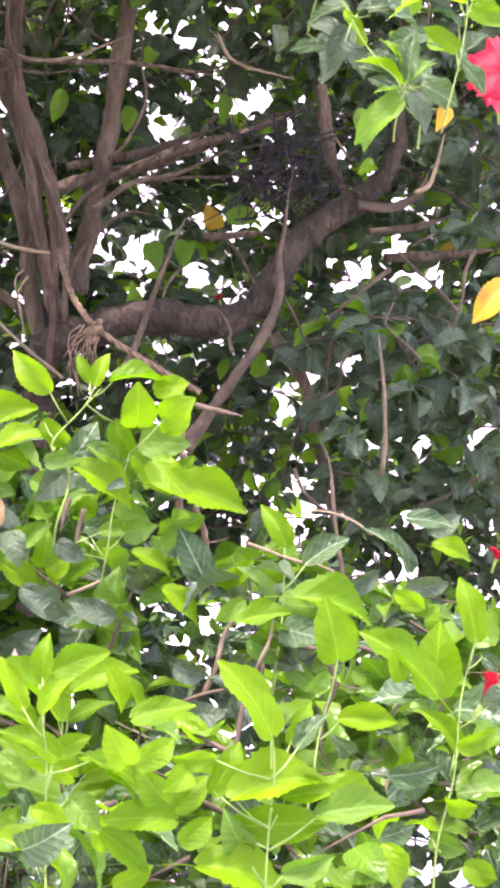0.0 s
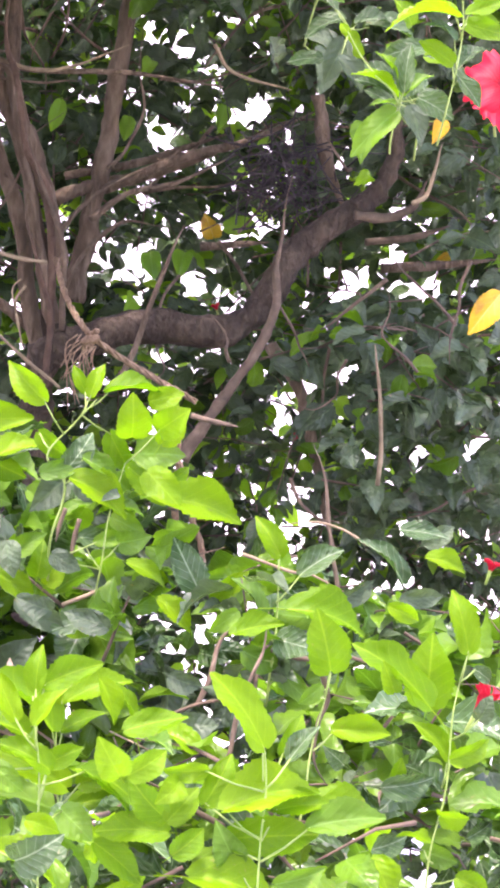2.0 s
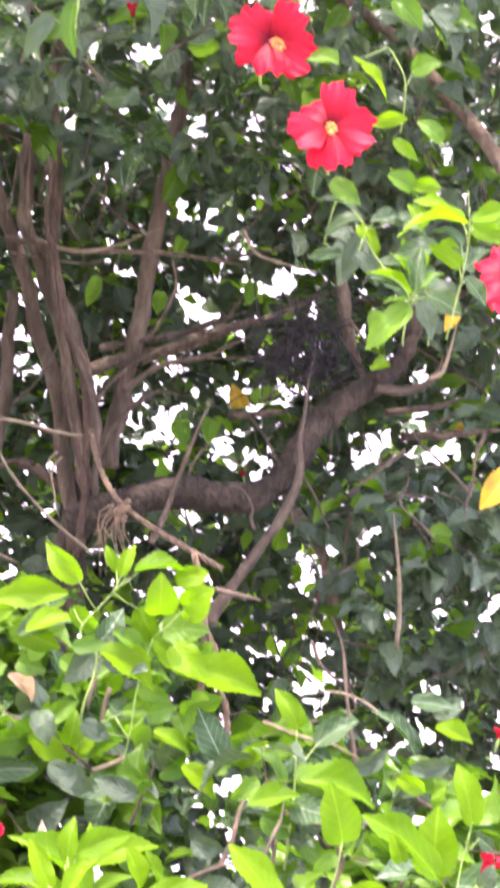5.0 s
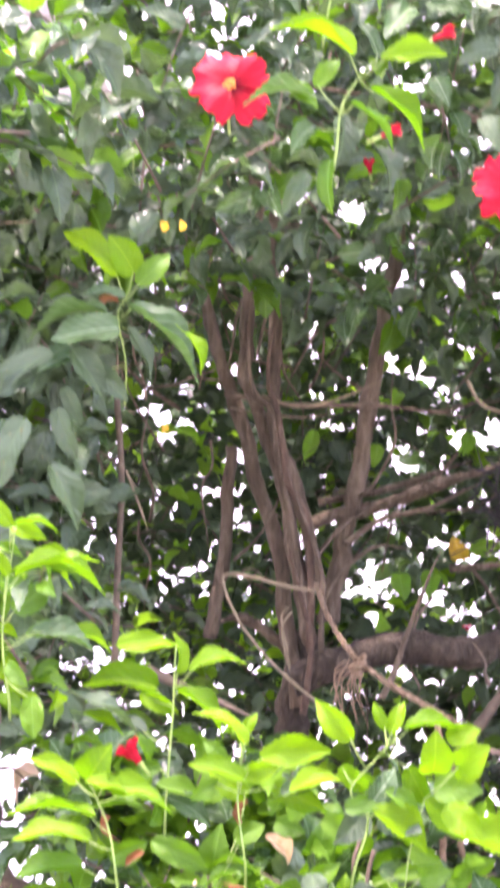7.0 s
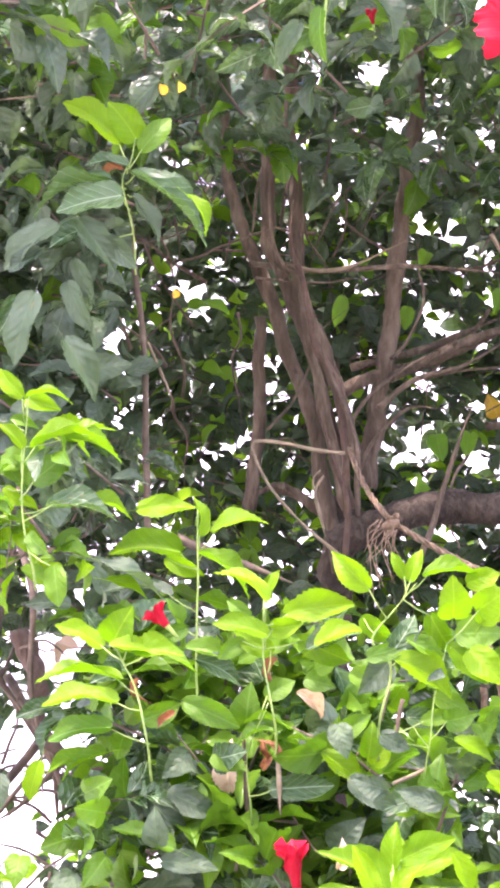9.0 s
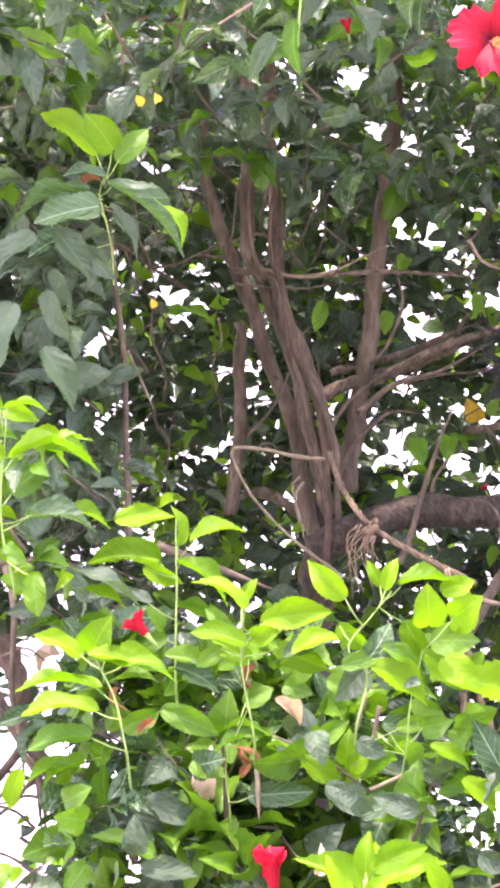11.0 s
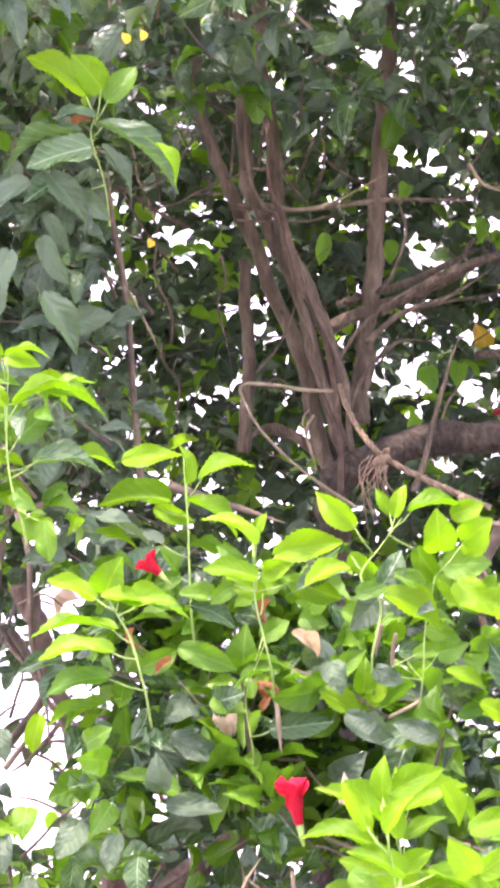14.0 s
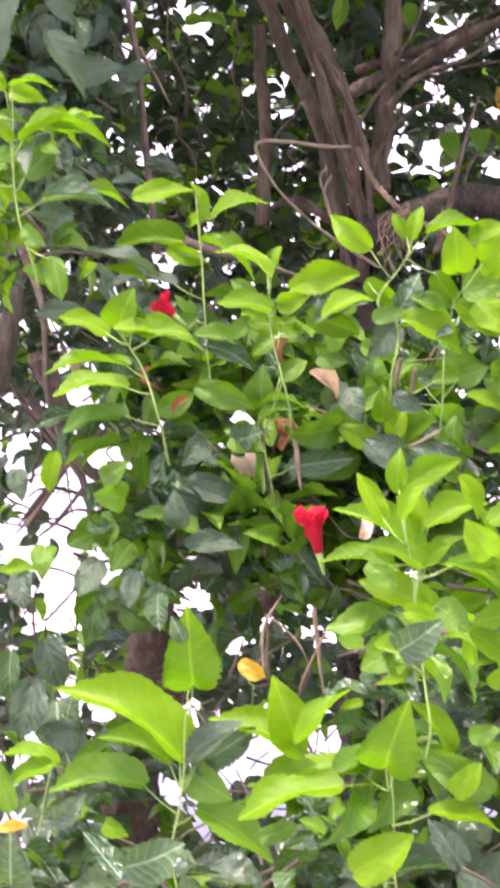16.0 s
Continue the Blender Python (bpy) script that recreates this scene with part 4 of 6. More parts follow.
leaf(stem, "brown", (0.032, 2.660, 1.298), (0.014, 2.660, 1.273), 0.020, 20)
leaf(stem, "cream", (0.133, 2.600, 1.139), (0.145, 2.600, 1.181), 0.030, 0)
leaf(stem, "cream", (-0.332, 3.300, 1.444), (-0.397, 3.300, 1.417), 0.050, 40)
leaf(stem, "cream", (0.075, 2.727, 1.391), (0.133, 2.727, 1.356), 0.033, 0)
leaf(stem, "brown", (0.043, 2.701, 1.446), (0.021, 2.701, 1.402), 0.023, 52)
leaf(stem, "brown", (0.020, 2.651, 1.322), (0.032, 2.651, 1.292), 0.018, 0)
leaf(stem, "glossy", (-0.054, 2.684, 1.293), (-0.010, 2.634, 1.306), 0.054, 0)
leaf(stem, "green", (0.088, 2.701, 1.415), (0.131, 2.681, 1.407), 0.036, 0)
leaf(stem, "green", (0.155, 2.635, 1.427), (0.216, 2.635, 1.410), 0.039, 0)
leaf(stem, "green", (0.025, 2.698, 1.389), (0.070, 2.698, 1.415), 0.036, 0)
leaf(stem, "green", (0.104, 2.667, 1.434), (0.138, 2.641, 1.453), 0.036, 0)
leaf(stem, "dark", (0.229, 2.689, 1.301), (0.291, 2.689, 1.284), 0.039, 0)
leaf(stem, "dark", (0.300, 2.697, 1.292), (0.345, 2.697, 1.266), 0.036, 0)
stem = shoot(tree, [(-0.199, 2.830, 2.168), (-0.207, 2.830, 2.217), (-0.211, 2.830, 2.246), (-0.205, 2.830, 2.271)], 0.0018)
leaf(stem, "lime", (-0.224, 2.847, 2.319), (-0.320, 2.847, 2.399), 0.056, 39)
leaf(stem, "lime", (-0.194, 2.832, 2.320), (-0.235, 2.800, 2.375), 0.059, 0)
leaf(stem, "green", (-0.185, 2.835, 2.302), (-0.134, 2.835, 2.361), 0.043, 0)
leaf(stem, "glossy", (-0.196, 2.800, 2.249), (-0.054, 2.800, 2.143), 0.056, 60)
leaf(stem, "glossy", (-0.208, 2.830, 2.274), (-0.280, 2.830, 2.283), 0.033, 47)
leaf(stem, "glossy", (-0.215, 2.793, 2.213), (-0.318, 2.793, 2.184), 0.069, 0)
leaf(stem, "glossy", (-0.241, 2.828, 2.246), (-0.385, 2.828, 2.217), 0.067, 60)
leaf(stem, "dark", (-0.198, 2.834, 2.223), (-0.150, 2.834, 2.130), 0.047, 37)
leaf(stem, "brown", (-0.220, 2.857, 2.273), (-0.268, 2.857, 2.261), 0.023, 33)
leaf(stem, "yellow", (-0.144, 2.819, 2.395), (-0.152, 2.805, 2.406), 0.017, 0)
leaf(stem, "yellow", (-0.115, 2.782, 2.389), (-0.117, 2.765, 2.395), 0.017, 0)
leaf(stem, "yellow", (-0.124, 2.833, 2.048), (-0.127, 2.819, 2.058), 0.015, 0)
leaf(stem, "dark", (-0.286, 2.801, 2.172), (-0.224, 2.801, 2.085), 0.049, 0)
leaf(stem, "dark", (-0.310, 2.854, 2.076), (-0.271, 2.854, 1.998), 0.044, 0)
leaf(stem, "dark", (-0.310, 2.819, 1.973), (-0.252, 2.819, 1.868), 0.055, 27)
leaf(stem, "dark", (-0.326, 2.818, 2.166), (-0.420, 2.818, 2.098), 0.053, 42)
leaf(stem, "dark", (-0.302, 2.871, 2.118), (-0.268, 2.871, 2.059), 0.031, 8)
leaf(stem, "dark", (-0.363, 2.819, 2.050), (-0.399, 2.819, 1.935), 0.055, 28)
leaf(stem, "dark", (-0.354, 2.815, 2.126), (-0.401, 2.815, 2.088), 0.041, 0)
leaf(stem, "dark", (-0.249, 2.815, 2.146), (-0.192, 2.815, 2.097), 0.041, 0)
stem = shoot(front, [(-0.141, 2.050, 0.837), (-0.121, 2.050, 0.925), (-0.110, 2.050, 0.979), (-0.099, 2.050, 1.030)], 0.0016)
leaf(stem, "lime", (-0.098, 2.048, 1.033), (-0.098, 1.983, 1.118), 0.076, 0)
leaf(stem, "glossy", (-0.102, 2.009, 1.094), (-0.113, 2.002, 1.124), 0.023, 0)
leaf(stem, "lime", (-0.120, 2.055, 0.945), (-0.250, 2.055, 1.067), 0.084, 68)
leaf(stem, "lime", (-0.137, 2.092, 0.934), (-0.220, 2.092, 0.985), 0.046, 65)
leaf(stem, "dark", (-0.113, 2.056, 0.944), (-0.045, 2.056, 0.990), 0.039, 42)
leaf(stem, "glossy", (-0.105, 2.074, 0.929), (-0.033, 2.074, 0.972), 0.043, 0)
leaf(stem, "green", (-0.171, 2.095, 0.907), (-0.295, 2.095, 0.926), 0.059, 65)
leaf(stem, "green", (-0.113, 2.084, 0.920), (-0.068, 2.042, 0.899), 0.051, 0)
leaf(stem, "green", (-0.106, 2.074, 0.877), (-0.011, 2.074, 0.811), 0.054, 48)
leaf(stem, "lime", (0.023, 2.081, 0.935), (-0.082, 2.081, 1.005), 0.059, 45)
leaf(stem, "lime", (0.017, 2.082, 0.956), (0.003, 2.040, 1.031), 0.060, 0)
leaf(stem, "lime", (0.021, 2.025, 0.962), (0.086, 2.025, 1.021), 0.041, 51)
leaf(stem, "lime", (-0.269, 2.048, 0.950), (-0.335, 2.048, 0.982), 0.034, 50)
leaf(stem, "lime", (-0.273, 2.034, 0.953), (-0.336, 2.034, 0.934), 0.030, 32)
leaf(stem, "green", (-0.324, 2.026, 0.904), (-0.345, 2.026, 0.967), 0.031, 24)
leaf(stem, "yellow", (-0.345, 2.057, 0.875), (-0.312, 2.057, 0.878), 0.015, 28)
leaf(stem, "dark", (-0.275, 2.032, 0.886), (-0.233, 2.014, 0.915), 0.035, 0)
leaf(stem, "lime", (-0.219, 2.062, 0.870), (-0.193, 2.040, 0.863), 0.026, 0)
leaf(stem, "glossy", (-0.195, 2.058, 0.818), (-0.124, 2.010, 0.848), 0.063, 0)
leaf(stem, "glossy", (-0.328, 2.010, 0.821), (-0.314, 1.959, 0.882), 0.055, 0)
leaf(stem, "green", (-0.238, 2.044, 0.900), (-0.263, 2.024, 0.894), 0.027, 0)
leaf(stem, "green", (-0.032, 2.039, 0.847), (0.013, 2.039, 0.857), 0.027, 0)
stem = shoot(front, [(0.126, 2.050, 0.778), (0.125, 2.050, 0.860), (0.124, 2.050, 0.915)], 0.0016)
leaf(stem, "lime", (0.096, 2.071, 0.909), (-0.052, 2.071, 0.898), 0.070, 69)
leaf(stem, "lime", (0.067, 2.009, 0.909), (-0.054, 2.009, 0.887), 0.058, 70)
leaf(stem, "lime", (0.122, 2.017, 0.926), (0.136, 1.947, 0.998), 0.078, 0)
leaf(stem, "lime", (0.198, 2.051, 0.930), (0.166, 2.051, 1.004), 0.038, 46)
leaf(stem, "green", (0.244, 2.040, 0.882), (0.164, 2.040, 0.942), 0.049, 0)
leaf(stem, "green", (0.137, 2.067, 0.920), (0.179, 2.067, 0.935), 0.025, 0)
leaf(stem, "lime", (0.172, 2.033, 0.865), (0.257, 2.033, 0.845), 0.041, 58)
leaf(stem, "lime", (0.076, 2.020, 0.804), (0.148, 2.012, 0.842), 0.057, 0)
leaf(stem, "glossy", (0.086, 2.093, 0.767), (0.206, 2.093, 0.791), 0.057, 56)
leaf(stem, "green", (0.224, 2.024, 0.954), (0.258, 2.013, 0.961), 0.027, 0)
leaf(stem, "lime", (0.199, 2.015, 0.891), (0.233, 2.006, 0.924), 0.034, 0)
stem = shoot(front, [(0.207, 2.280, 0.976), (0.198, 2.280, 1.067), (0.201, 2.280, 1.128), (0.200, 2.280, 1.173)], 0.0018)
leaf(stem, "lime", (0.191, 2.258, 1.142), (0.099, 2.258, 1.234), 0.062, 51)
leaf(stem, "lime", (0.201, 2.264, 1.178), (0.198, 2.264, 1.238), 0.028, 16)
leaf(stem, "lime", (0.208, 2.253, 1.182), (0.290, 2.253, 1.221), 0.043, 48)
leaf(stem, "lime", (0.203, 2.284, 1.138), (0.261, 2.284, 1.164), 0.030, 56)
leaf(stem, "lime", (0.160, 2.324, 1.126), (0.063, 2.324, 1.157), 0.048, 55)
leaf(stem, "lime", (0.296, 2.243, 1.136), (0.267, 2.243, 1.205), 0.035, 40)
leaf(stem, "lime", (0.212, 2.272, 1.068), (0.115, 2.272, 1.120), 0.052, 41)
leaf(stem, "lime", (0.229, 2.297, 1.067), (0.292, 2.297, 1.096), 0.040, 0)
leaf(stem, "green", (0.195, 2.318, 1.031), (0.070, 2.318, 1.056), 0.060, 57)
leaf(stem, "lime", (0.222, 2.330, 1.032), (0.307, 2.330, 1.045), 0.041, 18)
leaf(stem, "green", (0.251, 2.244, 1.017), (0.184, 2.244, 1.007), 0.032, 28)
leaf(stem, "lime", (0.222, 2.284, 0.974), (0.131, 2.284, 0.973), 0.043, 55)
leaf(stem, "glossy", (0.225, 2.318, 0.976), (0.265, 2.300, 0.930), 0.048, 0)
leaf(stem, "lime", (0.250, 2.235, 1.026), (0.284, 2.196, 1.015), 0.045, 0)
leaf(stem, "lime", (0.107, 2.289, 0.951), (0.077, 2.289, 0.946), 0.015, 33)
stem = shoot(left, [(-0.392, 2.550, 0.729), (-0.337, 2.550, 0.880), (-0.293, 2.550, 1.005)], 0.0015)
leaf(stem, "dark", (-0.346, 2.517, 1.031), (-0.327, 2.517, 0.949), 0.052, 0)
leaf(stem, "glossy", (-0.408, 2.577, 1.009), (-0.420, 2.577, 0.919), 0.045, 0)
leaf(stem, "glossy", (-0.348, 2.594, 0.923), (-0.336, 2.524, 0.851), 0.088, 0)
leaf(stem, "dark", (-0.262, 2.554, 1.138), (-0.291, 2.525, 1.093), 0.048, 0)
leaf(stem, "dark", (-0.368, 2.501, 1.135), (-0.368, 2.475, 1.085), 0.043, 0)
leaf(stem, "lime", (-0.402, 2.506, 1.137), (-0.348, 2.506, 1.137), 0.025, 49)
leaf(stem, "green", (-0.338, 2.542, 1.166), (-0.339, 2.501, 1.133), 0.044, 0)
leaf(stem, "green", (-0.216, 2.585, 1.157), (-0.242, 2.555, 1.120), 0.043, 0)
leaf(stem, "lime", (-0.308, 2.524, 1.304), (-0.325, 2.524, 1.247), 0.032, 0)
leaf(stem, "lime", (-0.237, 2.567, 1.305), (-0.310, 2.567, 1.294), 0.035, 50)
leaf(stem, "dark", (-0.371, 2.541, 1.283), (-0.367, 2.523, 1.237), 0.036, 0)
leaf(stem, "green", (-0.213, 2.527, 1.230), (-0.248, 2.479, 1.244), 0.051, 0)
leaf(stem, "green", (-0.116, 2.570, 1.173), (-0.203, 2.570, 1.200), 0.043, 44)
leaf(stem, "glossy", (-0.175, 2.531, 1.084), (-0.176, 2.503, 1.038), 0.042, 0)
leaf(stem, "dark", (-0.206, 2.537, 1.119), (-0.217, 2.519, 1.072), 0.039, 0)
leaf(stem, "dark", (-0.131, 2.577, 1.152), (-0.046, 2.577, 1.145), 0.040, 9)
leaf(stem, "dark", (-0.135, 2.550, 1.180), (-0.146, 2.525, 1.233), 0.042, 0)
leaf(stem, "dark", (-0.231, 2.578, 0.858), (-0.266, 2.531, 0.887), 0.052, 0)
leaf(stem, "dark", (-0.303, 2.552, 0.877), (-0.379, 2.552, 0.891), 0.051, 0)
leaf(stem, "dark", (-0.367, 2.516, 0.974), (-0.390, 2.516, 0.891), 0.059, 0)
stem = shoot(right, [(0.381, 1.780, 1.048), (0.380, 1.780, 1.162), (0.378, 1.780, 1.220)], 0.0014)
leaf(stem, "lime", (0.377, 1.774, 1.221), (0.325, 1.774, 1.295), 0.043, 22)
leaf(stem, "lime", (0.404, 1.817, 1.205), (0.424, 1.817, 1.247), 0.023, 0)
leaf(stem, "glossy", (0.406, 1.786, 1.206), (0.436, 1.786, 1.244), 0.024, 36)
leaf(stem, "lime", (0.243, 1.826, 1.225), (0.306, 1.826, 1.240), 0.032, 29)
leaf(stem, "lime", (0.231, 1.730, 1.199), (0.208, 1.704, 1.236), 0.036, 0)
leaf(stem, "lime", (0.242, 1.764, 1.192), (0.280, 1.764, 1.217), 0.031, 0)
leaf(stem, "lime", (0.325, 1.807, 1.155), (0.351, 1.807, 1.207), 0.031, 0)
leaf(stem, "lime", (0.325, 1.799, 1.191), (0.279, 1.799, 1.191), 0.023, 0)
leaf(stem, "lime", (0.342, 1.786, 1.154), (0.444, 1.786, 1.190), 0.053, 45)
leaf(stem, "lime", (0.396, 1.796, 1.153), (0.459, 1.796, 1.162), 0.031, 36)
leaf(stem, "lime", (0.435, 1.818, 1.154), (0.519, 1.818, 1.143), 0.040, 38)
leaf(stem, "lime", (0.348, 1.798, 1.123), (0.438, 1.798, 1.130), 0.044, 0)
leaf(stem, "lime", (0.311, 1.785, 1.087), (0.421, 1.785, 1.070), 0.053, 46)
leaf(stem, "green", (0.429, 1.786, 1.138), (0.505, 1.786, 1.150), 0.036, 35)
leaf(stem, "green", (0.358, 1.797, 1.101), (0.335, 1.770, 1.141), 0.036, 0)
leaf(stem, "green", (0.393, 1.762, 1.087), (0.449, 1.762, 1.099), 0.029, 0)
stem = shoot(right, [(0.163, 1.820, 1.036), (0.158, 1.820, 1.150), (0.151, 1.820, 1.258)], 0.0015)
leaf(stem, "lime", (0.159, 1.837, 1.267), (0.215, 1.837, 1.291), 0.031, 33)
leaf(stem, "lime", (0.151, 1.832, 1.262), (0.154, 1.832, 1.311), 0.024, 17)
leaf(stem, "lime", (0.217, 1.849, 1.272), (0.238, 1.849, 1.223), 0.026, 26)
leaf(stem, "lime", (0.132, 1.818, 1.235), (0.108, 1.818, 1.283), 0.026, 16)
leaf(stem, "lime", (0.150, 1.773, 1.238), (0.178, 1.773, 1.278), 0.024, 44)
leaf(stem, "lime", (0.168, 1.824, 1.184), (0.110, 1.824, 1.220), 0.034, 41)
leaf(stem, "lime", (0.167, 1.856, 1.183), (0.206, 1.856, 1.201), 0.026, 0)
leaf(stem, "lime", (0.256, 1.834, 1.151), (0.191, 1.834, 1.199), 0.040, 54)
leaf(stem, "lime", (0.203, 1.834, 1.182), (0.263, 1.834, 1.137), 0.036, 58)
leaf(stem, "lime", (0.283, 1.809, 1.143), (0.246, 1.795, 1.180), 0.037, 0)
leaf(stem, "lime", (0.288, 1.806, 1.138), (0.318, 1.806, 1.173), 0.031, 0)
leaf(stem, "lime", (0.293, 1.842, 1.118), (0.218, 1.842, 1.120), 0.037, 31)
leaf(stem, "lime", (0.292, 1.778, 1.111), (0.325, 1.778, 1.139), 0.031, 0)
leaf(stem, "lime", (0.116, 1.857, 1.095), (0.192, 1.857, 1.061), 0.041, 51)
leaf(stem, "lime", (0.220, 1.858, 1.102), (0.274, 1.858, 1.061), 0.033, 30)
leaf(stem, "green", (0.184, 1.866, 1.134), (0.215, 1.841, 1.111), 0.039, 0)
leaf(stem, "lime", (0.146, 1.784, 1.142), (0.185, 1.784, 1.131), 0.025, 0)
leaf(stem, "glossy", (0.137, 1.782, 1.103), (0.172, 1.740, 1.131), 0.048, 0)
leaf(stem, "lime", (0.234, 1.859, 1.048), (0.280, 1.859, 1.066), 0.027, 0)
leaf(stem, "green", (0.112, 1.810, 1.191), (0.141, 1.810, 1.164), 0.027, 0)
leaf(stem, "lime", (0.297, 1.797, 1.180), (0.278, 1.772, 1.163), 0.030, 0)
stem = shoot(right, [(0.470, 2.020, 1.109), (0.482, 2.020, 1.200), (0.493, 2.020, 1.260)], 0.0016)
leaf(stem, "lime", (0.491, 2.008, 1.264), (0.467, 1.975, 1.333), 0.056, 0)
leaf(stem, "lime", (0.503, 2.036, 1.191), (0.580, 2.036, 1.189), 0.036, 31)
leaf(stem, "lime", (0.602, 1.986, 1.231), (0.516, 1.986, 1.303), 0.052, 61)
leaf(stem, "lime", (0.608, 2.019, 1.226), (0.602, 1.988, 1.308), 0.062, 0)
leaf(stem, "lime", (0.443, 2.036, 1.330), (0.550, 2.036, 1.314), 0.051, 62)
leaf(stem, "lime", (0.379, 2.042, 1.298), (0.438, 2.042, 1.313), 0.029, 56)
leaf(stem, "lime", (0.558, 1.971, 1.248), (0.540, 1.960, 1.282), 0.026, 0)
leaf(stem, "glossy", (0.521, 2.051, 1.149), (0.496, 2.032, 1.172), 0.026, 0)
leaf(stem, "green", (0.482, 2.013, 1.247), (0.457, 2.013, 1.220), 0.020, 0)
stem = shoot(right, [(0.629, 2.050, 0.970), (0.639, 2.050, 1.104), (0.651, 2.050, 1.211), (0.663, 2.050, 1.285)], 0.0016)
leaf(stem, "lime", (0.663, 2.044, 1.286), (0.642, 2.044, 1.359), 0.038, 0)
leaf(stem, "lime", (0.649, 2.056, 1.156), (0.608, 2.056, 1.206), 0.030, 14)
leaf(stem, "lime", (0.644, 2.028, 1.162), (0.698, 2.028, 1.183), 0.031, 0)
leaf(stem, "glossy", (0.684, 2.089, 1.260), (0.714, 2.089, 1.243), 0.021, 0)
leaf(stem, "lime", (0.632, 2.021, 1.097), (0.656, 1.991, 1.104), 0.035, 0)
leaf(stem, "glossy", (0.571, 2.054, 1.122), (0.639, 2.054, 1.130), 0.036, 0)
leaf(stem, "glossy", (0.552, 2.017, 1.058), (0.598, 2.017, 1.071), 0.031, 0)
leaf(stem, "lime", (0.580, 2.062, 1.121), (0.590, 2.055, 1.156), 0.026, 0)
leaf(stem, "lime", (0.576, 2.090, 1.332), (0.619, 2.090, 1.312), 0.025, 0)
leaf(stem, "glossy", (0.688, 2.088, 1.055), (0.722, 2.088, 1.075), 0.021, 0)
leaf(stem, "lime", (0.653, 2.013, 1.027), (0.694, 2.003, 1.010), 0.034, 0)
leaf(stem, "green", (0.625, 2.062, 1.047), (0.661, 2.043, 1.039), 0.034, 0)
leaf(stem, "green", (0.557, 2.089, 1.006), (0.605, 2.089, 1.019), 0.035, 0)
leaf(stem, "dark", (0.673, 2.020, 1.210), (0.682, 2.001, 1.240), 0.027, 0)
stem = shoot(right, [(0.491, 2.380, 1.220), (0.490, 2.380, 1.289), (0.491, 2.380, 1.362)], 0.0019)
leaf(stem, "lime", (0.491, 2.371, 1.365), (0.457, 2.371, 1.423), 0.038, 0)
leaf(stem, "glossy", (0.525, 2.401, 1.338), (0.588, 2.401, 1.383), 0.037, 38)
leaf(stem, "glossy", (0.671, 2.404, 1.331), (0.614, 2.404, 1.404), 0.043, 27)
leaf(stem, "lime", (0.696, 2.375, 1.370), (0.761, 2.375, 1.356), 0.030, 20)
leaf(stem, "glossy", (0.663, 2.394, 1.406), (0.732, 2.394, 1.397), 0.032, 19)
leaf(stem, "glossy", (0.389, 2.397, 1.307), (0.343, 2.397, 1.386), 0.050, 0)
leaf(stem, "green", (0.470, 2.365, 1.283), (0.433, 2.365, 1.346), 0.035, 32)
leaf(stem, "lime", (0.404, 2.395, 1.300), (0.449, 2.395, 1.340), 0.030, 0)
leaf(stem, "lime", (0.330, 2.388, 1.299), (0.390, 2.388, 1.259), 0.034, 34)
leaf(stem, "lime", (0.287, 2.400, 1.346), (0.346, 2.400, 1.317), 0.032, 36)
leaf(stem, "green", (0.448, 2.381, 1.234), (0.504, 2.381, 1.209), 0.041, 0)
leaf(stem, "glossy", (0.491, 2.364, 1.253), (0.539, 2.330, 1.243), 0.049, 0)
leaf(stem, "dark", (0.349, 2.373, 1.198), (0.394, 2.364, 1.182), 0.036, 0)
leaf(stem, "green", (0.504, 2.422, 1.202), (0.554, 2.422, 1.156), 0.034, 0)
leaf(stem, "dark", (0.656, 2.349, 1.313), (0.711, 2.349, 1.322), 0.031, 0)
leaf(stem, "dark", (0.364, 2.345, 1.132), (0.403, 2.306, 1.147), 0.047, 0)
leaf(stem, "green", (0.430, 2.331, 1.293), (0.394, 2.331, 1.262), 0.028, 0)
leaf(stem, "dark", (0.585, 2.415, 1.304), (0.640, 2.415, 1.329), 0.032, 0)
leaf(stem, "dark", (0.706, 2.429, 1.385), (0.754, 2.429, 1.411), 0.032, 0)
leaf(stem, "dark", (0.261, 2.354, 1.263), (0.200, 2.354, 1.284), 0.036, 0)
leaf(stem, "dark", (0.186, 2.357, 1.283), (0.141, 2.343, 1.298), 0.036, 0)
stem = shoot(front, [(0.254, 2.420, 1.355), (0.259, 2.420, 1.416), (0.279, 2.420, 1.479)], 0.0015)
leaf(stem, "lime", (0.332, 2.390, 1.436), (0.453, 2.390, 1.414), 0.059, 38)
leaf(stem, "lime", (0.284, 2.430, 1.475), (0.337, 2.430, 1.427), 0.042, 0)
leaf(stem, "lime", (0.334, 2.419, 1.450), (0.368, 2.419, 1.479), 0.023, 0)
leaf(stem, "green", (0.341, 2.452, 1.480), (0.295, 2.444, 1.518), 0.043, 0)
leaf(stem, "lime", (0.320, 2.391, 1.527), (0.351, 2.350, 1.555), 0.048, 0)
leaf(stem, "lime", (0.169, 2.458, 1.318), (0.174, 2.440, 1.366), 0.038, 0)
leaf(stem, "dark", (0.219, 2.416, 1.453), (0.267, 2.381, 1.434), 0.050, 0)
leaf(stem, "dark", (0.198, 2.451, 1.451), (0.153, 2.426, 1.412), 0.049, 0)
leaf(stem, "dark", (0.143, 2.450, 1.287), (0.207, 2.450, 1.250), 0.041, 0)
leaf(stem, "glossy", (0.225, 2.461, 1.374), (0.280, 2.461, 1.368), 0.033, 0)
leaf(stem, "green", (0.276, 2.420, 1.371), (0.311, 2.387, 1.382), 0.040, 0)
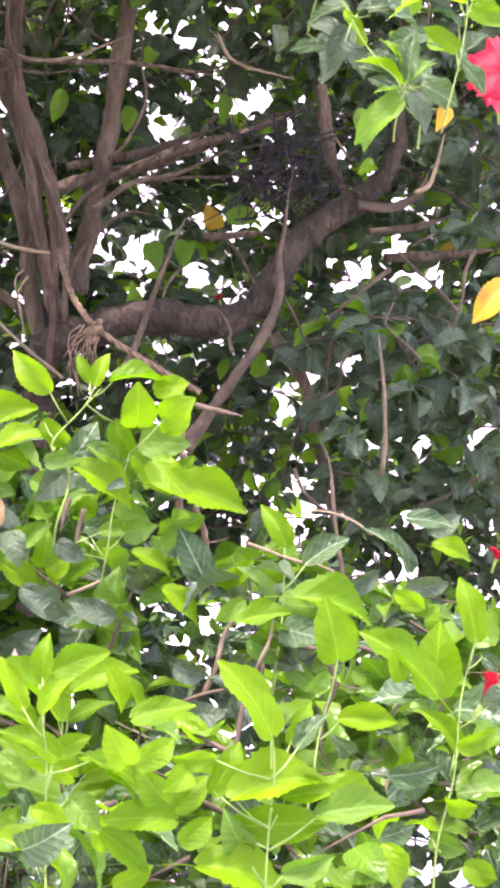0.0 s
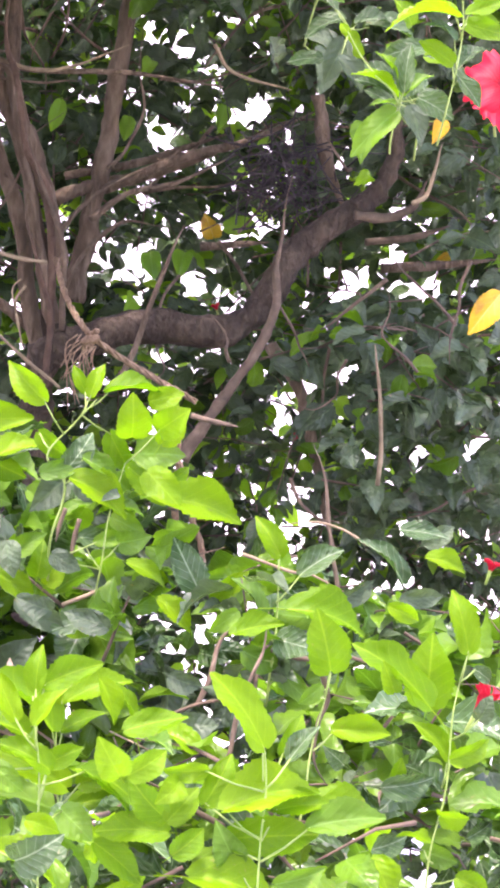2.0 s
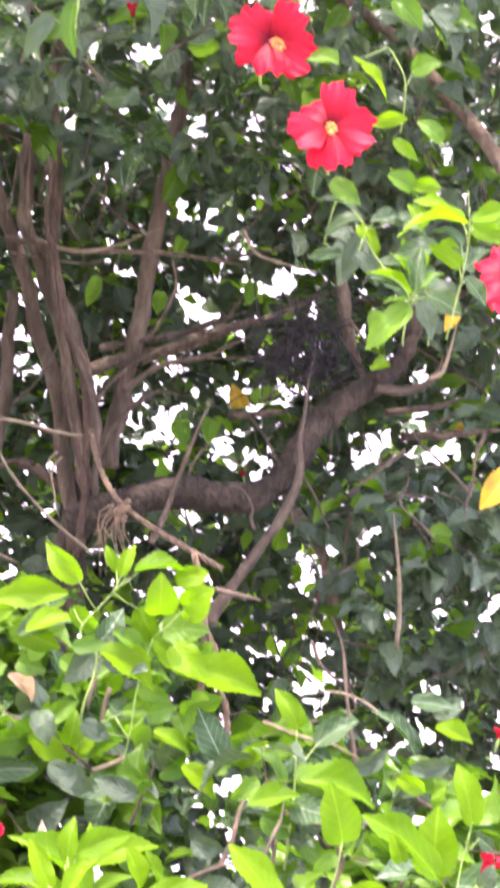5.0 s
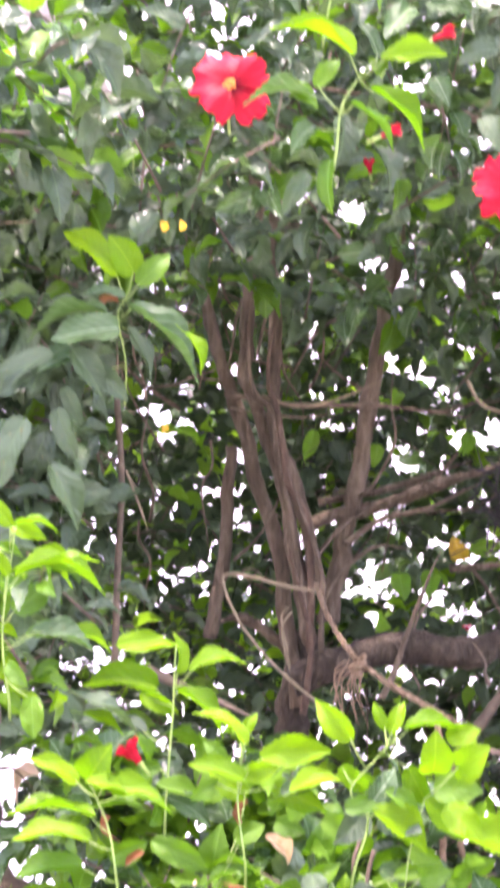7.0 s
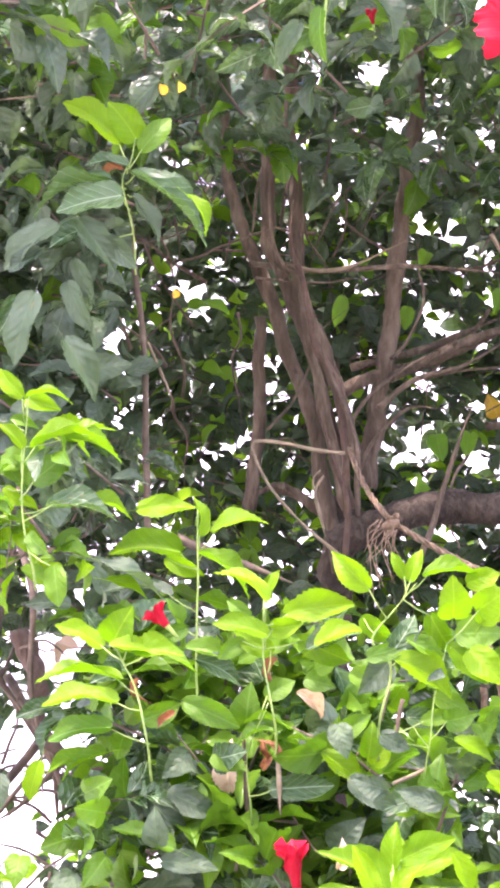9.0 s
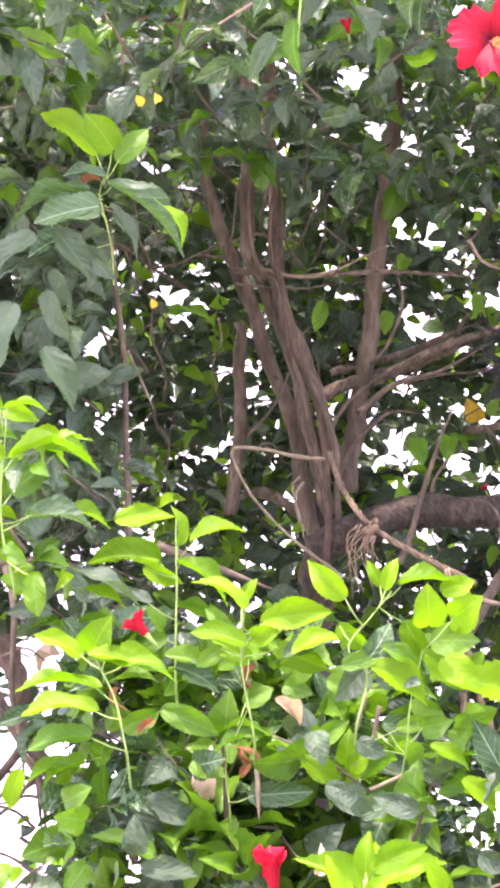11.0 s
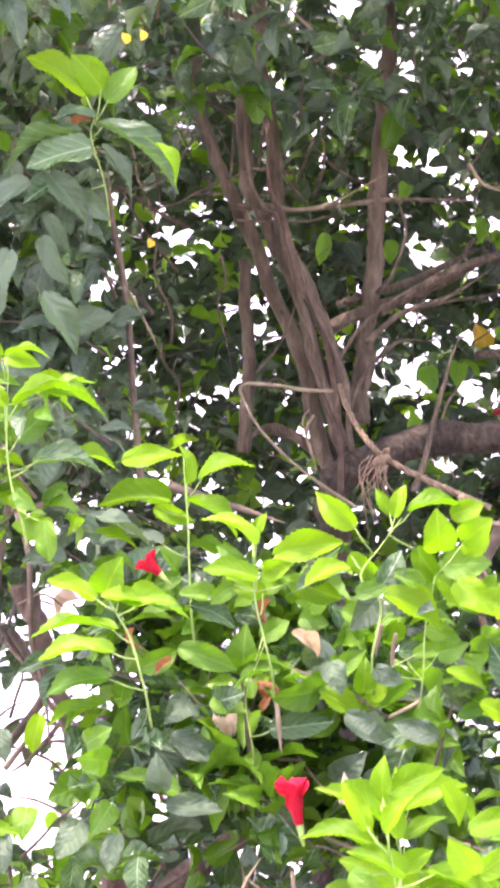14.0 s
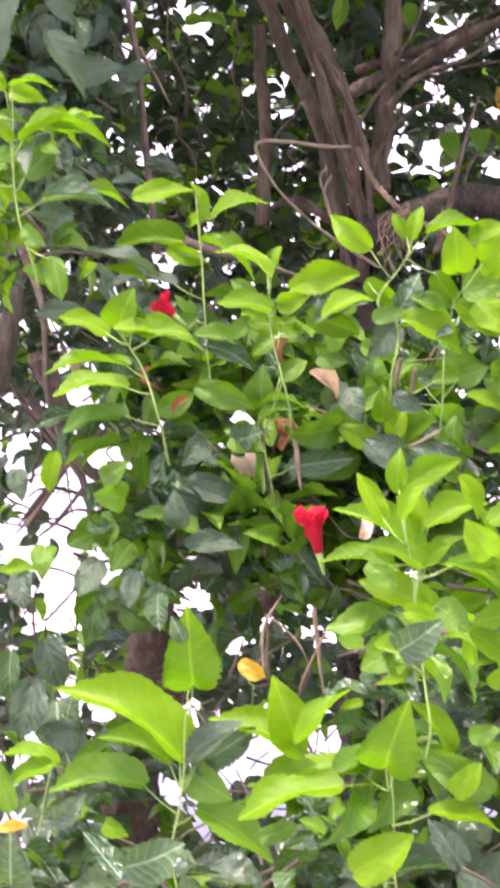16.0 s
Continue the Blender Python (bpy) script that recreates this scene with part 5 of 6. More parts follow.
leaf(stem, "dark", (0.186, 2.431, 1.351), (0.225, 2.431, 1.330), 0.032, 0)
leaf(stem, "dark", (0.124, 2.426, 1.365), (0.133, 2.401, 1.322), 0.040, 0)
stem = shoot(canopy, [(0.798, 2.950, 2.086), (0.777, 2.950, 2.108), (0.763, 2.950, 2.122)], 0.0018)
leaf(stem, "glossy", (0.760, 2.919, 2.125), (0.681, 2.919, 2.157), 0.040, 51)
leaf(stem, "lime", (0.763, 2.950, 2.136), (0.780, 2.950, 2.191), 0.028, 0)
leaf(stem, "glossy", (0.760, 2.993, 2.105), (0.709, 2.993, 2.131), 0.027, 17)
leaf(stem, "glossy", (0.759, 2.991, 2.110), (0.821, 2.991, 2.085), 0.040, 0)
leaf(stem, "dark", (0.786, 2.902, 2.115), (0.824, 2.888, 2.067), 0.044, 0)
leaf(stem, "green", (0.706, 2.966, 2.063), (0.691, 2.931, 1.998), 0.051, 0)
leaf(stem, "yellow", (0.836, 2.933, 2.076), (0.815, 2.923, 2.035), 0.031, 0)
leaf(stem, "lime", (0.679, 2.914, 2.165), (0.653, 2.914, 2.215), 0.027, 22)
leaf(stem, "lime", (0.736, 2.914, 2.189), (0.745, 2.880, 2.149), 0.039, 0)
leaf(stem, "lime", (0.812, 2.979, 2.199), (0.845, 2.948, 2.181), 0.040, 0)
leaf(stem, "yellow", (0.970, 2.996, 1.790), (0.914, 2.996, 1.717), 0.054, 0)
leaf(stem, "dark", (0.647, 2.952, 2.190), (0.588, 2.952, 2.214), 0.039, 0)
leaf(stem, "dark", (0.626, 2.938, 2.176), (0.612, 2.899, 2.101), 0.059, 0)
leaf(stem, "dark", (0.542, 2.951, 2.153), (0.521, 2.891, 2.176), 0.059, 0)
leaf(stem, "lime", (0.891, 2.983, 2.255), (0.935, 2.961, 2.264), 0.040, 0)
leaf(stem, "lime", (0.722, 2.975, 1.978), (0.696, 2.945, 1.962), 0.030, 0)
leaf(stem, "glossy", (0.855, 2.906, 2.140), (0.793, 2.906, 2.192), 0.038, 41)
stem = shoot(tree, [(0.674, 4.200, 1.858), (0.641, 4.200, 1.966), (0.615, 4.200, 1.991)], 0.0008)
leaf(stem, "yellow", (0.611, 4.171, 1.985), (0.585, 4.132, 2.033), 0.053, 0)
leaf(stem, "yellow", (1.216, 4.237, 1.988), (1.179, 4.229, 1.967), 0.028, 0)
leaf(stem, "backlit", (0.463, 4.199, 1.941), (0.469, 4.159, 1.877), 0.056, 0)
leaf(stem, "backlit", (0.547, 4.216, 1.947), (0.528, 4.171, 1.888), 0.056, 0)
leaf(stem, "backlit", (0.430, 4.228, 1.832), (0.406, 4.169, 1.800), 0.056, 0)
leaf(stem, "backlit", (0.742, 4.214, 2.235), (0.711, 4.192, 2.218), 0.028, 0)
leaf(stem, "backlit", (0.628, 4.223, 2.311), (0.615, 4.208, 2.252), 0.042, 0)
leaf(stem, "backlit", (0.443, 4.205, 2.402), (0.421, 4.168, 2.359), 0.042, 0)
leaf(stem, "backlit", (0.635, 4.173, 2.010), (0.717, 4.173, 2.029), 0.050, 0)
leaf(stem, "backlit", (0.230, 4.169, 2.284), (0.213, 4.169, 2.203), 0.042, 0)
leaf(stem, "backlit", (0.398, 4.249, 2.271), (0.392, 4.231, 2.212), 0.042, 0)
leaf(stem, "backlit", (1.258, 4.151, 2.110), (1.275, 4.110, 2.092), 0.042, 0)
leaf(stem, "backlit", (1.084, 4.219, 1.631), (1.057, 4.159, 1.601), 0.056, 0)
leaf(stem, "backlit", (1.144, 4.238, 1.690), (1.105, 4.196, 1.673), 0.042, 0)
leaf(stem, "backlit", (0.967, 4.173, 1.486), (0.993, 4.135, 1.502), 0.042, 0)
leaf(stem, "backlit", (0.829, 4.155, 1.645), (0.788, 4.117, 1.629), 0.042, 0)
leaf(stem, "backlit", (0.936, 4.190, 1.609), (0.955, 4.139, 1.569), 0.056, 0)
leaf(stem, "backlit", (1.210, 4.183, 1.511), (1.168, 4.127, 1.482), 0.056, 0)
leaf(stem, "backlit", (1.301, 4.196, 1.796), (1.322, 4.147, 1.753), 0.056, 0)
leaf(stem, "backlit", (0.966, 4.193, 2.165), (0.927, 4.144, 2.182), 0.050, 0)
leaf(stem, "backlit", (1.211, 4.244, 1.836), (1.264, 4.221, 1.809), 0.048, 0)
stem = shoot(canopy, [(0.115, 2.450, 2.424), (0.122, 2.450, 2.499), (0.145, 2.450, 2.544), (0.166, 2.450, 2.574)], 0.0020)
leaf(stem, "lime", (0.125, 2.412, 2.571), (0.005, 2.412, 2.629), 0.056, 53)
leaf(stem, "glossy", (0.175, 2.494, 2.605), (0.148, 2.494, 2.660), 0.025, 22)
leaf(stem, "lime", (0.174, 2.405, 2.564), (0.265, 2.405, 2.578), 0.038, 16)
leaf(stem, "lime", (0.169, 2.494, 2.546), (0.269, 2.494, 2.469), 0.053, 56)
leaf(stem, "green", (0.133, 2.433, 2.500), (0.208, 2.433, 2.438), 0.041, 57)
leaf(stem, "dark", (0.120, 2.473, 2.497), (0.126, 2.473, 2.408), 0.036, 47)
leaf(stem, "glossy", (0.067, 2.400, 2.497), (-0.039, 2.400, 2.500), 0.045, 76)
leaf(stem, "glossy", (0.074, 2.445, 2.465), (0.040, 2.425, 2.419), 0.036, 0)
leaf(stem, "green", (0.080, 2.468, 2.538), (0.113, 2.468, 2.589), 0.033, 0)
leaf(stem, "green", (0.106, 2.463, 2.418), (0.103, 2.463, 2.334), 0.035, 36)
leaf(stem, "dark", (0.073, 2.481, 2.401), (0.033, 2.481, 2.332), 0.033, 1)
leaf(stem, "green", (0.040, 2.415, 2.517), (0.078, 2.407, 2.482), 0.032, 0)
stem = shoot(canopy, [(0.091, 2.420, 2.674), (0.094, 2.420, 2.761), (0.095, 2.420, 2.838)], 0.0019)
leaf(stem, "lime", (0.088, 2.410, 2.848), (0.073, 2.410, 2.939), 0.036, 31)
leaf(stem, "lime", (0.119, 2.431, 2.836), (0.216, 2.431, 2.832), 0.040, 43)
leaf(stem, "lime", (0.111, 2.373, 2.781), (0.178, 2.373, 2.708), 0.041, 26)
leaf(stem, "green", (0.102, 2.454, 2.864), (0.048, 2.454, 2.967), 0.046, 50)
leaf(stem, "green", (0.129, 2.412, 2.723), (0.174, 2.412, 2.647), 0.036, 36)
leaf(stem, "dark", (0.083, 2.395, 2.768), (0.002, 2.395, 2.769), 0.034, 18)
leaf(stem, "green", (0.078, 2.392, 2.709), (-0.020, 2.392, 2.709), 0.041, 26)
leaf(stem, "dark", (0.065, 2.435, 2.697), (-0.033, 2.435, 2.677), 0.042, 13)
leaf(stem, "green", (0.147, 2.375, 2.710), (0.217, 2.375, 2.736), 0.035, 0)
leaf(stem, "green", (0.182, 2.394, 2.779), (0.271, 2.394, 2.803), 0.038, 21)
leaf(stem, "green", (0.100, 2.400, 2.927), (0.149, 2.400, 2.884), 0.035, 0)
leaf(stem, "glossy", (-0.006, 2.396, 2.759), (0.032, 2.388, 2.722), 0.032, 0)
stem = shoot(canopy, [(-0.224, 3.000, 2.647), (-0.236, 3.000, 2.703), (-0.245, 3.000, 2.747)], 0.0018)
leaf(stem, "lime", (-0.263, 3.023, 2.765), (-0.379, 3.023, 2.770), 0.050, 43)
leaf(stem, "lime", (-0.241, 3.009, 2.762), (-0.113, 3.009, 2.793), 0.056, 35)
leaf(stem, "lime", (-0.265, 3.040, 2.782), (-0.325, 3.040, 2.834), 0.033, 38)
leaf(stem, "lime", (-0.236, 3.020, 2.767), (-0.215, 3.020, 2.838), 0.030, 49)
leaf(stem, "green", (-0.215, 2.979, 2.709), (-0.111, 2.979, 2.691), 0.045, 23)
leaf(stem, "green", (-0.278, 2.982, 2.692), (-0.336, 2.982, 2.631), 0.044, 0)
leaf(stem, "green", (-0.297, 2.962, 2.562), (-0.220, 2.962, 2.536), 0.049, 0)
leaf(stem, "dark", (-0.156, 2.974, 2.657), (-0.204, 2.962, 2.593), 0.050, 0)
leaf(stem, "green", (-0.369, 3.010, 2.842), (-0.329, 2.983, 2.893), 0.050, 0)
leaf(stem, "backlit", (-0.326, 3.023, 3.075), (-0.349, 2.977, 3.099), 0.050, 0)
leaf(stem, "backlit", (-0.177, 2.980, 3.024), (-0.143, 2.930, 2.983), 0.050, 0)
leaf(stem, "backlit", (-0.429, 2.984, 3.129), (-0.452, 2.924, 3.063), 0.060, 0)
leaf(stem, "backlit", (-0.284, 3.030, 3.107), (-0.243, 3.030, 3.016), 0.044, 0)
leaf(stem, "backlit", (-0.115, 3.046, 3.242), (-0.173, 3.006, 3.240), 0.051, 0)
leaf(stem, "dark", (-0.374, 2.958, 2.913), (-0.309, 2.936, 2.916), 0.045, 0)
leaf(stem, "dark", (-0.205, 2.957, 3.082), (-0.281, 2.920, 3.079), 0.059, 0)
leaf(stem, "green", (-0.301, 3.026, 2.925), (-0.235, 2.994, 2.931), 0.050, 0)
leaf(stem, "dark", (-0.169, 3.000, 2.928), (-0.095, 3.000, 2.971), 0.050, 0)
leaf(stem, "dark", (-0.139, 2.993, 2.836), (-0.218, 2.993, 2.862), 0.050, 0)
leaf(stem, "glossy", (-0.053, 3.013, 2.600), (-0.070, 3.013, 2.543), 0.036, 0)
leaf(stem, "glossy", (0.021, 3.026, 2.634), (-0.050, 3.026, 2.571), 0.040, 26)
stem = shoot(canopy, [(0.465, 2.750, 2.819), (0.467, 2.750, 2.873), (0.469, 2.750, 2.928)], 0.0016)
leaf(stem, "lime", (0.455, 2.707, 2.919), (0.431, 2.707, 2.998), 0.038, 0)
leaf(stem, "lime", (0.492, 2.796, 3.005), (0.478, 2.796, 3.094), 0.039, 0)
leaf(stem, "green", (0.457, 2.796, 2.846), (0.482, 2.796, 2.772), 0.037, 0)
leaf(stem, "glossy", (0.394, 2.742, 2.851), (0.314, 2.678, 2.786), 0.073, 0)
leaf(stem, "glossy", (0.356, 2.747, 2.795), (0.279, 2.710, 2.784), 0.055, 0)
leaf(stem, "dark", (0.397, 2.727, 2.728), (0.333, 2.701, 2.692), 0.045, 0)
leaf(stem, "glossy", (0.304, 2.759, 2.677), (0.321, 2.725, 2.625), 0.040, 0)
leaf(stem, "glossy", (0.250, 2.721, 2.785), (0.208, 2.678, 2.713), 0.054, 0)
leaf(stem, "dark", (0.444, 2.753, 2.721), (0.407, 2.753, 2.632), 0.046, 0)
leaf(stem, "dark", (0.377, 2.790, 2.957), (0.453, 2.790, 2.910), 0.047, 0)
leaf(stem, "green", (0.320, 2.751, 3.100), (0.377, 2.725, 3.116), 0.046, 0)
leaf(stem, "dark", (0.407, 2.783, 3.171), (0.367, 2.777, 3.095), 0.046, 0)
leaf(stem, "dark", (0.339, 2.718, 3.020), (0.386, 2.687, 2.979), 0.045, 0)
stem = shoot(canopy, [(0.669, 2.700, 2.415), (0.652, 2.700, 2.454), (0.636, 2.700, 2.473)], 0.0016)
leaf(stem, "lime", (0.633, 2.738, 2.704), (0.622, 2.738, 2.776), 0.040, 0)
leaf(stem, "lime", (0.632, 2.662, 2.663), (0.693, 2.662, 2.634), 0.029, 47)
leaf(stem, "lime", (0.697, 2.671, 2.612), (0.628, 2.671, 2.589), 0.030, 44)
leaf(stem, "lime", (0.575, 2.722, 2.859), (0.613, 2.722, 2.821), 0.024, 0)
leaf(stem, "lime", (0.579, 2.680, 2.442), (0.641, 2.680, 2.378), 0.038, 42)
leaf(stem, "lime", (0.650, 2.662, 2.306), (0.691, 2.662, 2.275), 0.025, 0)
leaf(stem, "lime", (0.682, 2.659, 2.230), (0.741, 2.659, 2.235), 0.027, 0)
leaf(stem, "glossy", (0.744, 2.729, 2.149), (0.675, 2.729, 2.129), 0.036, 0)
leaf(stem, "lime", (0.703, 2.652, 2.163), (0.676, 2.626, 2.194), 0.035, 0)
leaf(stem, "green", (0.642, 2.656, 2.245), (0.702, 2.656, 2.212), 0.039, 0)
leaf(stem, "green", (0.561, 2.745, 2.457), (0.508, 2.724, 2.456), 0.037, 0)
leaf(stem, "lime", (0.624, 2.728, 2.348), (0.683, 2.728, 2.363), 0.027, 0)
leaf(stem, "glossy", (0.735, 2.687, 2.094), (0.684, 2.668, 2.058), 0.039, 0)
leaf(stem, "green", (0.455, 2.669, 2.686), (0.430, 2.669, 2.765), 0.036, 0)
leaf(stem, "green", (0.546, 2.737, 2.700), (0.482, 2.708, 2.672), 0.046, 0)
leaf(stem, "green", (0.653, 2.729, 2.564), (0.703, 2.717, 2.514), 0.045, 0)
leaf(stem, "green", (0.687, 2.717, 2.442), (0.729, 2.692, 2.459), 0.040, 0)
leaf(stem, "green", (0.555, 2.703, 2.237), (0.606, 2.703, 2.202), 0.040, 0)
leaf(stem, "green", (0.739, 2.703, 2.323), (0.695, 2.693, 2.356), 0.036, 0)
leaf(stem, "dark", (0.404, 2.748, 2.751), (0.447, 2.748, 2.703), 0.040, 0)
leaf(stem, "dark", (0.377, 2.702, 2.588), (0.416, 2.678, 2.534), 0.045, 0)
leaf(stem, "green", (0.685, 2.658, 2.779), (0.703, 2.627, 2.728), 0.039, 0)
leaf(stem, "lime", (-0.098, 2.657, 2.179), (-0.052, 2.657, 2.122), 0.033, 45)
stem = shoot(front, [(-0.048, 2.500, 0.930), (-0.048, 2.500, 0.947)], 0.0010)
leaf(stem, "yellow", (-0.061, 2.510, 0.979), (-0.025, 2.510, 0.953), 0.030, 0)
stem = shoot(canopy, [(0.672, 2.600, 2.036), (0.639, 2.600, 2.072), (0.609, 2.600, 2.104), (0.591, 2.600, 2.132)], 0.0016)
leaf(stem, "lime", (0.599, 2.623, 2.133), (0.586, 2.623, 2.153), 0.016, 0)
leaf(stem, "lime", (0.675, 2.613, 2.045), (0.609, 2.613, 2.088), 0.037, 62)
leaf(stem, "glossy", (0.682, 2.624, 2.042), (0.616, 2.624, 2.072), 0.034, 63)
leaf(stem, "green", (0.667, 2.579, 2.028), (0.629, 2.579, 2.021), 0.018, 41)
leaf(stem, "lime", (0.677, 2.587, 2.043), (0.646, 2.587, 2.117), 0.038, 40)
leaf(stem, "glossy", (0.679, 2.577, 2.046), (0.684, 2.577, 2.114), 0.032, 37)
leaf(stem, "green", (0.670, 2.587, 2.017), (0.604, 2.587, 1.949), 0.044, 11)
leaf(stem, "dark", (0.688, 2.577, 2.025), (0.709, 2.577, 1.967), 0.040, 0)
leaf(stem, "green", (0.688, 2.633, 2.048), (0.739, 2.633, 2.095), 0.032, 34)
leaf(stem, "glossy", (0.698, 2.565, 2.036), (0.751, 2.565, 2.011), 0.039, 0)
stem = shoot(canopy, [(0.732, 2.500, 2.036), (0.737, 2.500, 2.094), (0.740, 2.500, 2.143), (0.739, 2.500, 2.193)], 0.0015)
leaf(stem, "lime", (0.727, 2.471, 2.136), (0.614, 2.471, 2.141), 0.052, 62)
leaf(stem, "lime", (0.736, 2.521, 2.152), (0.658, 2.521, 2.181), 0.039, 56)
leaf(stem, "glossy", (0.673, 2.490, 2.148), (0.710, 2.490, 2.156), 0.020, 0)
leaf(stem, "lime", (0.726, 2.484, 2.073), (0.676, 2.484, 2.098), 0.033, 0)
leaf(stem, "glossy", (0.752, 2.547, 2.079), (0.793, 2.547, 2.125), 0.028, 38)
leaf(stem, "lime", (0.756, 2.539, 2.145), (0.825, 2.539, 2.130), 0.034, 0)
leaf(stem, "lime", (0.740, 2.472, 2.141), (0.802, 2.472, 2.163), 0.030, 44)
leaf(stem, "glossy", (0.723, 2.466, 2.102), (0.676, 2.466, 2.134), 0.027, 43)
leaf(stem, "glossy", (0.739, 2.499, 2.057), (0.773, 2.499, 2.018), 0.025, 0)
stem = shoot(canopy, [(0.589, 2.800, 2.234), (0.618, 2.800, 2.210), (0.638, 2.800, 2.184)], 0.0017)
leaf(stem, "glossy", (0.629, 2.807, 2.203), (0.558, 2.807, 2.174), 0.036, 27)
leaf(stem, "glossy", (0.610, 2.785, 2.210), (0.549, 2.785, 2.236), 0.032, 35)
leaf(stem, "glossy", (0.649, 2.809, 2.196), (0.714, 2.809, 2.215), 0.031, 39)
leaf(stem, "glossy", (0.670, 2.818, 2.195), (0.774, 2.818, 2.194), 0.048, 60)
leaf(stem, "glossy", (0.600, 2.831, 2.141), (0.544, 2.831, 2.132), 0.028, 0)
leaf(stem, "dark", (0.617, 2.774, 2.131), (0.666, 2.774, 2.081), 0.034, 8)
leaf(stem, "dark", (0.633, 2.815, 2.168), (0.599, 2.815, 2.096), 0.047, 0)
close_shoots()


# ---- flowers and buds ----
def petal_mesh(seed):
    """A broad ruffled petal: narrow at the foot, wavy and torn along the rim, creased along its length."""
    rows, cols = 12, 21
    pts, uvs, faces = [], [], []
    for i in range(rows + 1):
        v = i / rows
        for j in range(cols):
            u = 2 * j / (cols - 1) - 1
            half = 0.05 + 0.47 * math.sin(min(1.0, v * 1.05) * math.pi * 0.58) ** 1.35
            rim = 0.07 * math.sin(u * 7 + seed) + 0.035 * math.sin(u * 15 + seed * 3) + 0.02 * math.sin(u * 29 + seed * 5)
            y = v * (1 - 0.22 * u * u * u * u * v) + v ** 4 * rim
            crease = 0.010 * v * math.cos(u * 9 + seed * 1.7)
            ruffle = 0.09 * v ** 2 * math.sin(u * 2.6 + seed) + 0.10 * v ** 3 * math.sin(u * 4.2 + seed * 2) + 0.06 * v ** 6 * math.sin(u * 17 + seed) - 0.08 * v * u * u
            pts.append((u * half + 0.05 * v * v * math.sin(seed * 5), y, 0.50 * v - (0.42 + 0.20 * math.sin(seed * 3)) * v * v + ruffle + crease + 0.10 * u * half))
            uvs.append((0.5 + u * half, v))
    for i in range(rows):
        for j in range(cols - 1):
            a = i * cols + j
            faces.append((a, a + 1, a + cols + 1, a + cols))
    ob = link_mesh("petal", pts, faces, ["petal"], uvs=uvs)
    me = ob.data
    bpy.data.objects.remove(ob)
    return me


PETALS = [petal_mesh(s) for s in (0.3, 1.9, 3.4, 4.6, 5.7)]
bloom = random.Random(21)


def flower(parent, at, width, dx, dz):
    """An open flower that faces the front, leaning by dx and dz: five petals, a column with anthers, a calyx and stalk."""
    at = Vector(at)
    z = Vector((dx, -1, dz)).normalized()
    x = Vector((0, 0, 1)).cross(z).normalized()
    y = z.cross(x)
    frame_of = Matrix((x, y, z)).transposed().to_4x4()
    frame_of.translation = at
    verts, faces = [], []
    tube(verts, faces, [Vector((0, 0, -0.03)), Vector((0, 0, -0.016)), Vector((0, 0, -0.003))], 0.003, 0.009, 10)
    tube(verts, faces, smooth_line([(0, 0, -0.028), (0.0, -0.02, -0.05), (0.005, -0.06, -0.06)], 4), 0.0022, 0.0026, 6)
    ob = link_mesh("hibiscus_flower", verts, faces, ["stem"], parent, "open bright red hibiscus flower with yellow stamens")
    ob.matrix_basis = frame_of
    spin = bloom.uniform(0, 72)
    for n in range(5):
        p = new("petal", PETALS[(n + bloom.randrange(5)) % 5])
        p.parent = ob
        s = width * 0.55 * bloom.uniform(0.92, 1.06)
        p.matrix_basis = pose(0, 0, 0.001 * n, bloom.uniform(-22, 14), bloom.uniform(8, 22), spin + 72 * n + bloom.uniform(-10, 10)) @ Matrix.Diagonal((s * bloom.uniform(0.95, 1.15), s, s, 1))
    verts, faces, which = [], [], []
    lean = bloom.uniform(-0.012, 0.012)
    column = smooth_line([(0, 0, 0.0), (0, -0.006, 0.022), (lean, -0.02, width * 0.36)], 5)
    tube(verts, faces, column, 0.0026, 0.0018, 7)
    which += [0] * len(faces)
    for n in range(34):
        k = len(column) * 2 // 3 + bloom.randrange(len(column) - len(column) * 2 // 3)
        c = column[k]
        a = bloom.uniform(0, 6.28)
        e = c + Vector((math.cos(a) * 0.009, math.sin(a) * 0.009, 0.002))
        before = len(faces)
        tube(verts, faces, [c, e * 0.7 + c * 0.3, e], 0.0006, 0.0021, 5)
        which += [1] * (len(faces) - before)
    link_mesh("stamen", verts, faces, ["pink", "anther"], ob, "red column with yellow anthers", which=which)
    return ob


